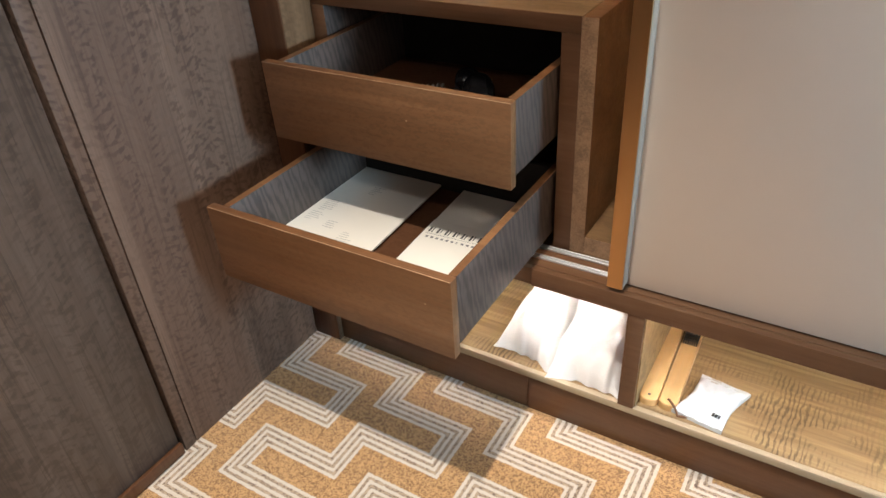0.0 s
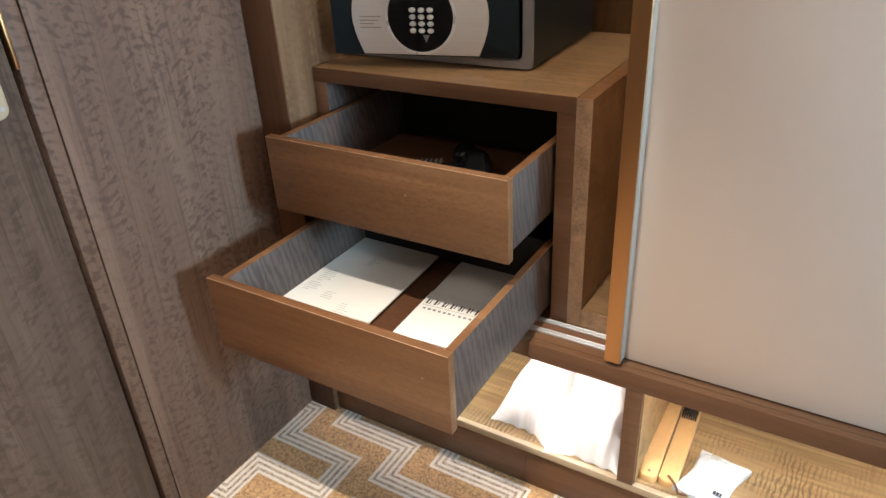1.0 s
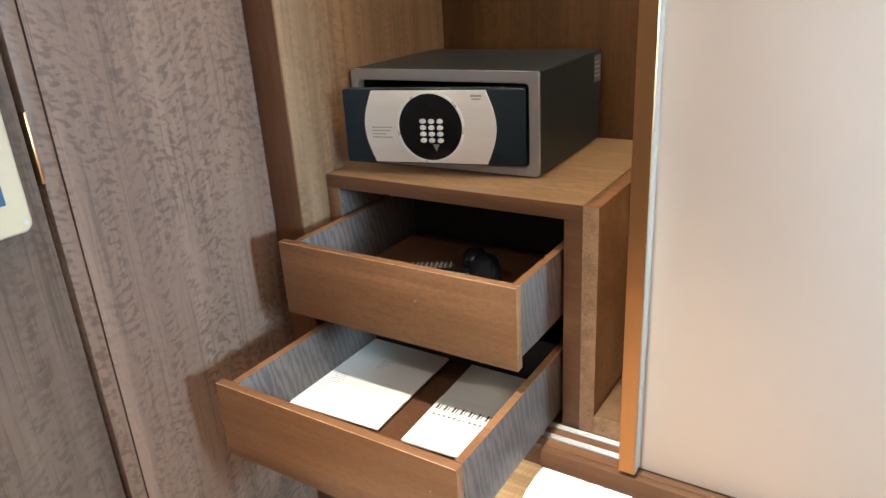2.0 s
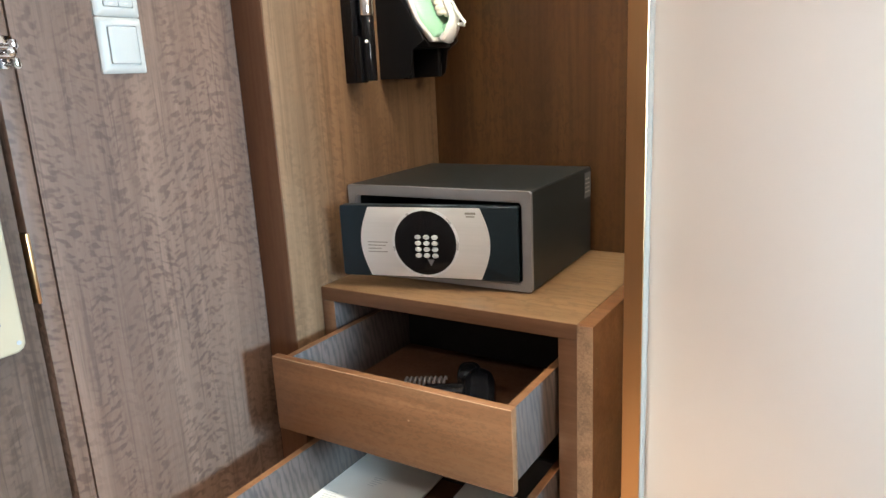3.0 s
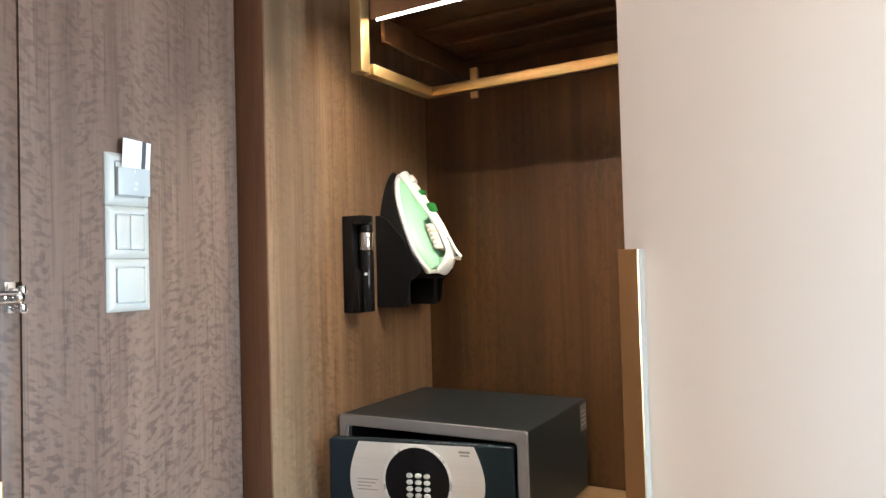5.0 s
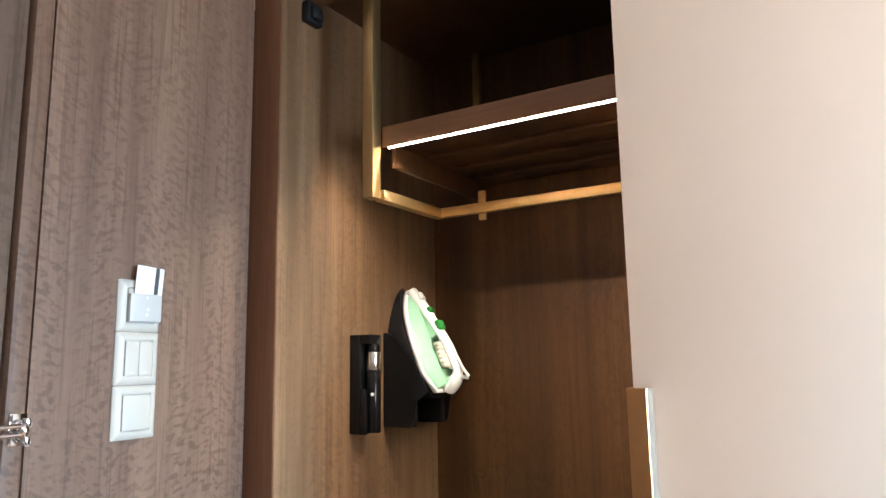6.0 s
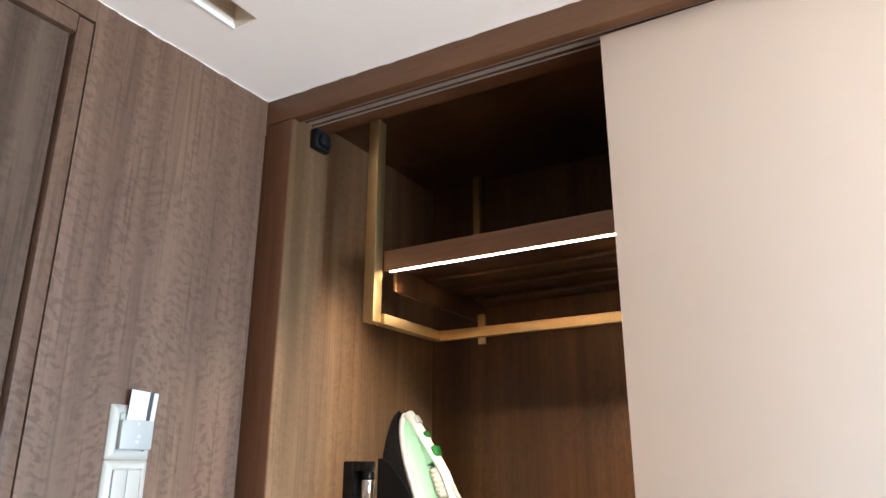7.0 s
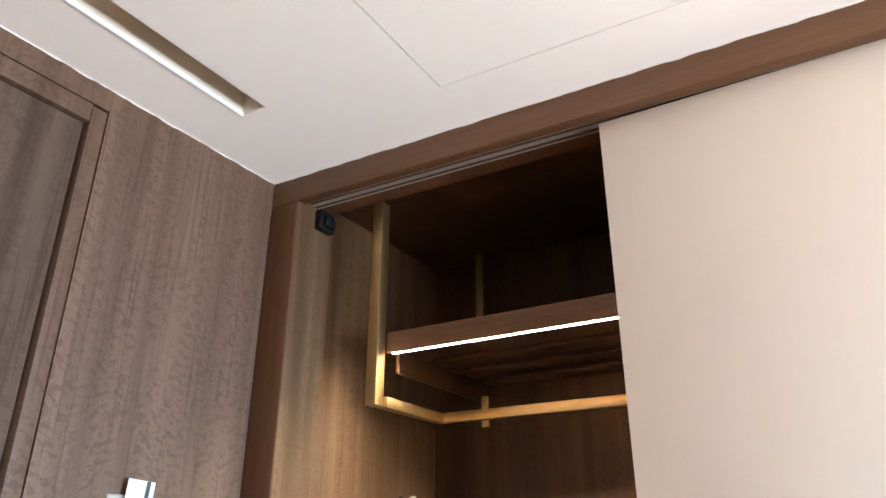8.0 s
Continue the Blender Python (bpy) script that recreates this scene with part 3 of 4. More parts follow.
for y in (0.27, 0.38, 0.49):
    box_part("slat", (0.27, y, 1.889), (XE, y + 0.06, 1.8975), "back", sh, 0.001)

gr = thing("garment_rail", "brushed brass square-tube frame and hanging rail", "garment rail")
bm = bmesh.new()
bx(bm, (0.221, 0.096, 1.772), (0.247, 0.124, 2.2235), 0.001)
part("post", bm, "brass", gr)
bm = bmesh.new()
bx(bm, (0.231, 0.1245, 1.769), (0.255, 0.345, 1.791), 0.001)
part("side_bar", bm, "brass", gr)
bm = bmesh.new()
bx(bm, (0.2335, 0.3455, 1.769), (XE - 0.001, 0.361, 1.791), 0.001)
part("hanging_bar", bm, "brass", gr)
box_part("bracket", (0.344, 0.3613, 1.755), (0.362, 0.368, 1.822), "brass", gr, 0.001)
box_part("rear_post", (0.236, 0.545, 1.935), (0.256, 0.560, 2.254), "brass", gr, 0.001)

st = thing("door_stopper", "black plastic sliding-door buffer screwed to the panel", "door stop")
bm = bmesh.new()
bx(bm, (XI + 0.0005, 0.060, 2.180), (XI + 0.020, 0.110, 2.2280), 0.004)
bx(bm, (XI + 0.0205, 0.068, 2.186), (XI + 0.032, 0.102, 2.214), 0.006)
part("body", bm, "black", st)
part("screw", cyl(bmesh.new(), (XI + 0.032, 0.085, 2.202), (XI + 0.0335, 0.085, 2.202), 0.003, n=12), "chrome", st)

# ---- drawer unit ----
dc = thing("drawer_cabinet", "low brown wooden drawer cabinet, both drawers pulled out", "cabinet")
CX0, CX1, CY = 0.0805, 0.6605, 0.090
box_part("top", (CX0, CY, 0.836), (CX1, 0.585, 0.8655), "top", dc, 0.001)
box_part("top_edging", (CX0, CY - 0.0012, 0.836), (CX1, CY - 0.0002, 0.8650), "rail", dc, 0.0003)
box_part("side", (CX0, CY, 0.4025), (0.113, 0.585, 0.8355), "side", dc, 0.001, "grey rippled veneer side")
box_part("side_edging", (CX0, CY - 0.0012, 0.4025), (0.113, CY - 0.0002, 0.8355), "rail", dc, 0.0003)
box_part("side", (0.6255, CY, 0.4025), (CX1, 0.585, 0.8355), "rail", dc, 0.001)
# back coloured near-black to paint in the unlit depth
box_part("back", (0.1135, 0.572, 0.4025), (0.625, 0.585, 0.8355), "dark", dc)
box_part("runner", (0.1135, 0.11, 0.628), (0.122, 0.57, 0.643), "alu", dc)
box_part("runner", (0.6215, 0.11, 0.628), (0.6253, 0.57, 0.643), "alu", dc)


def drawer(y, z, zt, depth):
    """A drawer pulled out so that its front stands at y; z and zt: foot and top of the front."""
    d = part("drawer", bx(bmesh.new(), (0.0995, y, z), (0.6215, y + 0.018, zt), 0.0012), "front", dc, "warm brown veneered drawer with grey veneered box")
    y0, y1 = y + 0.0185, y + depth
    box_part("worn_edge", (0.1005, y - 0.0001, zt - 0.0010), (0.6205, y + 0.0008, zt + 0.0001), "edge", d, 0, "paler rubbed line along the top edge")
    box_part("side", (0.1245, y0, z + 0.020), (0.1395, y1, zt - 0.001), "side", d, 0.001)
    box_part("side", (0.6065, y0, z + 0.020), (0.6212, y1, zt - 0.001), "side", d, 0.001)
    box_part("side_edging", (0.1247, y0, zt - 0.0008), (0.1393, y1, zt - 0.0001), "front", d)
    box_part("side_edging", (0.6067, y0, zt - 0.0008), (0.6210, y1, zt - 0.0001), "front", d)
    # drawer back painted near-black, as deep shade would leave it
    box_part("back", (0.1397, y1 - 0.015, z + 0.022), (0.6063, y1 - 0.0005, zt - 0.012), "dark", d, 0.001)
    box_part("bottom", (0.1397, y0, z + 0.026), (0.6063, y1 - 0.0152, z + 0.036), "stain", d)
    return d


drawer(-0.0925, 0.623, 0.777, 0.43)
drawer(-0.2985, 0.414, 0.570, 0.44)
ZP = 0.4555

# ---- things in the lower drawer ----
fo = thing("printed_folder", "cream printed information sheets lying flat in the drawer", "paper", (0.2385, -0.006, ZP), 2.6)
bm = bmesh.new()
bx(bm, (-0.110, -0.153, 0.0), (0.110, 0.153, 0.003), 0.0006, 1)
bx(bm, (-0.1093, -0.1522, 0.0032), (0.1097, 0.1526, 0.0042), 0.0002, 1)
part("sheet", bm, "paper", fo)
rnd = random.Random(5)
for x, y, n in ((-0.085, -0.02, 7), (-0.09, -0.075, 5), (-0.035, -0.095, 4), (0.02, -0.12, 6), (-0.02, 0.06, 5)):
    bm = bmesh.new()
    for i in range(n):
        w = rnd.uniform(0.015, 0.034)
        bx(bm, (x, y - i * 0.0072, 0.00423), (x + w, y - i * 0.0072 + 0.0016, 0.00428))
    part("print_lines", bm, "faint", fo)

bk = thing("stationery_wallet", "cream paper stationery wallet with dark lettering", "wallet", (0.4785, -0.005, ZP), 3.0)
box_part("cover", (-0.072, -0.152, 0.0), (0.088, 0.155, 0.004), "paper", bk, 0.0012)
box_part("flap", (-0.0725, -0.1525, 0.0042), (0.0885, 0.004, 0.0052), "paper", bk, 0.0003)


def mark(name, x0, y0, x1, y1, material):
    """A flat printed bar lying on the flap."""
    return box_part(name, (x0, y0, 0.00525), (x1, y1, 0.0054), material, bk)


for i in range(8):                                                  # plain strokes, thick and thin by turns
    x = -0.064 + i * 0.0178
    mark("logo_bar", x, -0.040, x + 0.0040, -0.022, "ink")
    mark("logo_bar", x + 0.0072, -0.040 + 0.003 * (i % 2), x + 0.0092, -0.022 - 0.002 * (i % 3 == 1), "ink")
mark("print_line", -0.066, -0.0455, 0.080, -0.0447, "print_")
for i in range(13):
    x = -0.060 + i * 0.0110
    mark("print_bar", x, -0.0590, x + (0.0058 if i != 6 else 0.003), -0.0535, "print_")

# ---- hair dryer in the upper drawer ----
hd = thing("hair_dryer", "black plastic hair dryer with a coiled cord lying in the drawer", "hair dryer", (0.470, 0.075, 0.666), 28)
bm = bmesh.new()
for (y0, r0), (y1, r1) in zip([(-0.095, 0.026), (-0.088, 0.028), (-0.02, 0.032), (0.03, 0.033), (0.055, 0.030)], [(-0.088, 0.028), (-0.02, 0.032), (0.03, 0.033), (0.055, 0.030), (0.068, 0.020)]):
    cyl(bm, (0, y0, 0.034), (0, y1, 0.034), r0, r1, 32)
part("barrel", bm, "gloss", hd)
part("nozzle_ring", cyl(bmesh.new(), (0, -0.101, 0.034), (0, -0.0952, 0.034), 0.028, 0.028, 32, 0.001), "black", hd)
bm = bmesh.new()
bx(bm, (-0.112, -0.002, 0.020), (-0.024, 0.034, 0.046), 0.010, 3)
part("handle", bm, "gloss", hd)
# black cord; its highlights are put into a grey metal colour
coil = [(-0.070 - 0.0010 * i, 0.112 + 0.009 * math.cos(i * 0.62), 0.011 + 0.009 * math.sin(i * 0.62)) for i in range(90)]
part("coiled_cord", tube(bmesh.new(), coil, 0.0026, 6), "track", hd, "black coiled cord, greyed for its highlights")
bm = bmesh.new()
bx(bm, (-0.046, 0.050, 0.004), (0.004, 0.112, 0.060), 0.020, 4)
part("diffuser", bm, "gloss", hd)

# ---- safe on the cabinet ----
sf = thing("safe", "charcoal steel laptop safe, its keypad door ajar", "safe", (0.305, 0.203, 0.8655), 1.6)
SW, SH, SD = 0.218, 0.206, 0.36
def rounded(x0, x1, z0, z1, r, n=6):
    pts = []
    for cx, cz, a0 in ((x1 - r, z1 - r, 0), (x0 + r, z1 - r, 90), (x0 + r, z0 + r, 180), (x1 - r, z0 + r, 270)):
        for i in range(n + 1):
            a = radians(a0 + 90 * i / n)
            pts.append((cx + r * math.cos(a), cz + r * math.sin(a)))
    return pts


def ring(bm, outer, inner, to3d, lo, hi):
    """A flat frame between two outlines with as many points."""
    n = len(outer)
    rows = [[bm.verts.new(to3d(u, v, h)) for u, v in o] for o, h in ((outer, lo), (outer, hi), (inner, hi), (inner, lo))]
    for a, b in zip(rows, rows[1:] + rows[:1]):
        for i in range(n):
            bm.faces.new((a[i], a[(i + 1) % n], b[(i + 1) % n], b[i]))
    bmesh.ops.recalc_face_normals(bm, faces=bm.faces[:])
    return bm


face = lambda u, v, h: Vector((u, -h, v))
part("body", ring(bmesh.new(), rounded(-SW, SW, 0.004, SH, 0.004), rounded(-SW + 0.006, SW - 0.006, 0.010, SH - 0.006, 0.003), face, -SD + 0.004, -0.0098), "charcoal", sf)
box_part("back_plate", (-SW, SD - 0.0038, 0.004), (SW, SD, SH), "charcoal", sf, 0.001)
part("foot", cyl(bmesh.new(), (-0.19, 0.03, 0.0), (-0.19, 0.03, 0.0038), 0.010, n=16), "black", sf)
part("foot", cyl(bmesh.new(), (0.19, 0.03, 0.0), (0.19, 0.03, 0.0038), 0.010, n=16), "black", sf)
part("foot", cyl(bmesh.new(), (0.19, 0.33, 0.0), (0.19, 0.33, 0.0038), 0.010, n=16), "black", sf)
part("foot", cyl(bmesh.new(), (-0.19, 0.33, 0.0), (-0.19, 0.33, 0.0038), 0.010, n=16), "black", sf)


bm = bmesh.new()
ring(bm, rounded(-SW, SW, 0.004, SH, 0.006), rounded(-SW + 0.018, SW - 0.018, 0.018, SH - 0.020, 0.010), face, -0.0095, 0.0)
ring(bm, rounded(-SW + 0.018, SW - 0.018, 0.018, SH - 0.020, 0.010), rounded(-SW + 0.021, SW - 0.021, 0.021, SH - 0.023, 0.009), face, -0.016, -0.004)
part("front_frame", bm, "silver", sf, "silver-grey front frame")
sdoor = part("door", prism(bmesh.new(), rounded(-0.385, -0.001, 0.024, 0.176, 0.006), face, -0.012, 0.010, 0.003), "slate", sf, "blue-black keypad door standing ajar")
sdoor.matrix_basis = pose(0.192, 0.006, 0.0, 0, 0, 11.5)
left = [(-0.318 - 0.020 * math.sin(math.pi * i / 14), 0.027 + 0.146 * i / 14) for i in range(15)]
right = [(-0.078 + 0.020 * math.sin(math.pi * i / 14), 0.173 - 0.146 * i / 14) for i in range(15)]
part("cover_plate", prism(bmesh.new(), (left + right)[::-1], face, 0.0101, 0.0125, 0.0006), "plate", sdoor, "brushed silver plate")
ZC, XC = 0.1000, -0.1940


def disc(r, n=48):
    return [(XC + r * math.cos(2 * math.pi * i / n), ZC + r * math.sin(2 * math.pi * i / n)) for i in range(n)]


part("bezel", ring(bmesh.new(), disc(0.0715), disc(0.0672), face, 0.0122, 0.0150), "bezel", sdoor, "bright silver ring")
part("keypad_face", prism(bmesh.new(), disc(0.0671), face, 0.0123, 0.0140, 0.0006), "gloss", sdoor)
for r_ in range(4):
    for c_ in range(3):
        bm = bmesh.new()
        kx, kz = XC - 0.0150 + 0.0180 * c_, ZC + 0.0125 - 0.0128 * r_
        prism(bm, [(kx + 0.0066 * math.cos(2 * math.pi * i / 20), kz + 0.0048 * math.sin(2 * math.pi * i / 20)) for i in range(20)], face, 0.0140, 0.0172, 0.0012)
        part("key", bm, "key", sdoor)
bm = bmesh.new()
prism(bm, [(XC + 0.004, ZC - 0.034), (XC + 0.018, ZC - 0.034), (XC + 0.011, ZC - 0.048)], face, 0.0141, 0.0146)
part("emblem", bm, "print_", sdoor)
for i, w in enumerate((0.045, 0.040, 0.030, 0.044)):
    box_part("print_bar", (-0.322, -0.01262, 0.098 - 0.0068 * i), (-0.322 + w, -0.01252, 0.1000 - 0.0068 * i), "switch", sdoor)
box_part("logo_bar", (-0.108, -0.01262, 0.160), (-0.086, -0.01252, 0.1645), "switch", sdoor)
box_part("print_bar", (-0.106, -0.01262, 0.1545), (-0.088, -0.01252, 0.1575), "switch", sdoor)
rnd = random.Random(3)
bm = bmesh.new()
for i in range(26):
    x = -0.20 + i * 0.0062
    bx(bm, (x, -0.006 + rnd.uniform(-0.002, 0.003), 0.17605), (x + rnd.uniform(0.002, 0.0058), -0.002 + rnd.uniform(-0.002, 0.004), 0.1763))
part("worn_edge", bm, "silver", sdoor, "bare scuffed metal along the door's top")
lb = part("rating_label", bx(bmesh.new(), (SW + 0.0002, SD - 0.046, 0.138), (SW + 0.0006, SD - 0.002, 0.196)), "sticker", sf, "small silver rating label")
for i in range(4):
    box_part("print_bar", (SW + 0.0007, SD - 0.041, 0.150 + i * 0.010), (SW + 0.0009, SD - 0.009 - 0.004 * (i % 2), 0.153 + i * 0.010), "palegrey", lb)

# ---- torch in its holder on the side panel ----
to = thing("torch_holder", "black plastic wall holder with an emergency torch", "torch", (XI, 0.230, 1.287))
bm = bmesh.new()
bx(bm, (0.0004, 0.0, 0.0), (0.030, 0.042, 0.216), 0.002)
bx(bm, (0.0302, 0.0, 0.0), (0.044, 0.013, 0.098), 0.003)
bx(bm, (0.0302, 0.0, 0.195), (0.058, 0.042, 0.216), 0.003)
part("holder", bm, "gloss", to)
tr = part("torch", cyl(bmesh.new(), (0.047, 0.028, 0.003), (0.047, 0.028, 0.138), 0.0155, 0.0155, 28, 0.002), "gloss", to, "gloss black torch with a chrome head")
part("head", cyl(bmesh.new(), (0.047, 0.028, 0.1385), (0.047, 0.028, 0.178), 0.0160, 0.0160, 28, 0.001), "chrome", tr)
part("cap", cyl(bmesh.new(), (0.047, 0.028, 0.1785), (0.047, 0.028, 0.1945), 0.0152, 0.0150, 28, 0.001), "gloss", tr)
part("switch", cyl(bmesh.new(), (0.052, 0.016, 0.086), (0.0545, 0.0135, 0.086), 0.0036, n=14), "white", tr)

# ---- iron in its wall holder ----
IY = 0.434
ih = thing("iron_holder", "black heat-proof wall cradle holding the iron", "iron holder", (XI, IY, 1.292))
bm = bmesh.new()
bx(bm, (0.0004, -0.068, 0.0), (0.082, -0.0540, 0.125), 0.005, 3)
bx(bm, (0.0004, 0.0540, 0.0), (0.082, 0.068, 0.125), 0.005, 3)
bx(bm, (0.0004, -0.0538, 0.0), (0.010, 0.0538, 0.115), 0.001)
bx(bm, (0.0102, -0.0538, 0.070), (0.078, 0.0538, 0.115), 0.001)
part("bracket", bm, "black", ih)
cheek = [(0.0006, 0.0), (0.076, 0.0), (0.086, 0.010), (0.094, 0.060), (0.124, 0.080), (0.118, 0.098), (0.078, 0.160), (0.034, 0.208), (0.012, 0.218), (0.0006, 0.218)]
for y in (-0.0775, 0.0735):
    part("cheek", prism(bmesh.new(), cheek, lambda u, v, h: Vector((u, h, v)), y, y + 0.004, 0.0012), "black", ih)
part("knob", cyl(bmesh.new(), (0.030, -0.020, 0.010), (0.048, -0.020, 0.010), 0.012, 0.012, 20, 0.002), "gloss", ih)

ir = thing("steam_iron", "white and mint-green steam iron with its cord wound up", "iron")
a, b = Vector((XI + 0.118, IY, 1.368)), Vector((XI + 0.010, IY, 1.614))
up = (b - a).normalized()
out = Vector((up.z, 0, -up.x))
ir.matrix_world = Matrix.Translation(a) @ Matrix((up, Vector((0, 1, 0)), out * 0.76)).transposed().to_4x4()
# local: x from heel to tip, y across, z away from the sole
LI = (b - a).length


def sole(k, heel=0.0, tip=1.0, n=18):
    """Outline of the iron at a width k, between heel and tip."""
    pts = []
    for i in range(n + 1):
        s = i / n
        w = 0.072 * k * (1 - max(0, s - 0.12) ** 2.5 / 0.88 ** 2.5) ** 0.72 * min(1, 0.62 + 2.2 * s)
        pts.append((LI * (heel + (tip - heel) * s), w))
    return pts + [(x, -w) for x, w in pts[::-1][1:]]


def loft(bm, layers):
    rows = [[bm.verts.new((x, y, z)) for x, y in sole(k, h, tp)] for k, h, tp, z in layers]
    n = len(rows[0])
    for p_, q_ in zip(rows, rows[1:]):
        for i in range(n):
            bm.faces.new((p_[i], p_[(i + 1) % n], q_[(i + 1) % n], q_[i]))
    bm.faces.new(rows[0][::-1]), bm.faces.new(rows[-1])
    bmesh.ops.remove_doubles(bm, verts=bm.verts[:], dist=1e-6)
    bmesh.ops.recalc_face_normals(bm, faces=bm.faces[:])
    return bm


# the cradle: a wedge from the wall out to the sole, rounded like the iron
bm = bmesh.new()
back_ = ir.matrix_world
rows = []
for k, depth in ((0.96, 1.0), (0.97, 0.55), (1.0, 0.04), (0.98, 0.0)):
    row = []
    for x, y in sole(k, -0.04, 1.035):
        w = back_ @ Vector((x, y, -0.001))
        row.append(bm.verts.new((max(0.0005, (w.x - XI) * (1 - depth) + 0.0005 * depth), w.y - IY, w.z - 1.292)))
    rows.append(row)
n = len(rows[0])
for p_, q_ in zip(rows, rows[1:]):
    for i in range(n):
        bm.faces.new((p_[i], p_[(i + 1) % n], q_[(i + 1) % n], q_[i]))
bm.faces.new(rows[0][::-1]), bm.faces.new(rows[-1])
bmesh.ops.recalc_face_normals(bm, faces=bm.faces[:])
part("cradle", bm, "black", ih)
part("soleplate", loft(bmesh.new(), [(0.97, 0.01, 0.995, 0.001), (1.0, 0.0, 1.0, 0.004), (1.0, 0.0, 1.0, 0.007)]), "alu", ir)
part("skirt", loft(bmesh.new(), [(1.0, 0.0, 1.0, 0.0072), (1.02, -0.01, 1.0, 0.012), (1.0, -0.01, 0.99, 0.017), (0.97, 0.0, 0.975, 0.0195)]), "white", ir)
part("water_tank", loft(bmesh.new(), [(0.965, 0.02, 0.97, 0.0197), (0.93, 0.02, 0.955, 0.026), (0.84, 0.03, 0.93, 0.033), (0.68, 0.05, 0.90, 0.038), (0.50, 0.08, 0.86, 0.041), (0.30, 0.12, 0.80, 0.042)]), "green", ir)
# handle: an arched grip from the heel to the nose
bm = bmesh.new()
arch = []
for i in range(25):
    s = i / 24
    x = LI * (-0.005 + 0.965 * s ** 1.15)
    z = 0.026 + 0.054 * min(1.0, s / 0.16) ** 0.6 * (1 - max(0.0, (s - 0.38) / 0.62) ** 1.35)
    arch.append((x, 0, z))
rows = []
for i, (x, _, z) in enumerate(arch):
    x2, z2 = arch[min(i + 1, 24)][0] - arch[max(i - 1, 0)][0], arch[min(i + 1, 24)][2] - arch[max(i - 1, 0)][2]
    nrm = Vector((-z2, 0, x2)).normalized()
    w, h_ = 0.018 + 0.007 * (i < 3), 0.0125 + 0.004 * (i > 17)
    rows.append([bm.verts.new(Vector((x, 0, z)) + Vector((0, w * math.cos(q), 0)) + nrm * h_ * math.sin(q)) for q in [2 * math.pi * k / 12 for k in range(12)]])
for p_, q_ in zip(rows, rows[1:]):
    for k in range(12):
        bm.faces.new((p_[k], p_[(k + 1) % 12], q_[(k + 1) % 12], q_[k]))
bm.faces.new(rows[0][::-1]), bm.faces.new(rows[-1])
bmesh.ops.recalc_face_normals(bm, faces=bm.faces[:])
part("handle", bm, "white", ir, "arched white grip")
# solid sides under the grip, before and behind its opening
fore = [(x, z - 0.002) for x, _, z in arch if x >= LI * 0.46]
part("body_web", prism(bmesh.new(), [(LI * 0.46, 0.036), (LI * 0.50, 0.032), (LI * 0.93, 0.024)] + fore[::-1], lambda u, v, h: Vector((u, h, v)), -0.0165, 0.0165), "green", ir)
aft = [(x, z - 0.002) for x, _, z in arch if x <= LI * 0.10]
part("body_web", prism(bmesh.new(), [(0.0, 0.022), (LI * 0.10, 0.030)] + aft[::-1], lambda u, v, h: Vector((u, h, v)), -0.0165, 0.0165), "green", ir)
bm = bmesh.new()
bx(bm, (LI * 0.50, -0.0145, 0.068), (LI * 0.60, 0.0145, 0.088), 0.007, 3)
part("steam_button", bm, "deepgreen", ir, "deep green steam button")
bm = bmesh.new()
bx(bm, (LI * 0.69, -0.011, 0.056), (LI * 0.75, 0.011, 0.073), 0.006, 3)
part("steam_button", bm, "deepgreen", ir, "deep green steam button")
part("nose_spray", cyl(bmesh.new(), (LI * 0.84, 0, 0.052), (LI * 0.915, 0, 0.050), 0.012, 0.008, 18, 0.001), "white", ir)
bm = bmesh.new()
tube(bm, [(LI * 0.17 + 0.0017 * q, -0.012 + 0.011 * math.cos(q), 0.057 + 0.009 * math.sin(q)) for q in [k * 2 * math.pi / 14 for k in range(14 * 6 + 1)]], 0.0064, 8)
part("wound_cord", bm, "cord", ir, "white cord wound round the grip")
bm = bmesh.new()
tube(bm, [(LI * 0.24, 0.0, 0.084), (LI * 0.22, -0.004, 0.096), (LI * 0.15, -0.006, 0.099), (LI * 0.08, -0.004, 0.102), (LI * 0.03, 0.0, 0.106), (LI * 0.02, 0.002, 0.099), (LI * 0.05, 0.002, 0.083)], 0.0048, 10)
part("cord_end", bm, "white", ir)

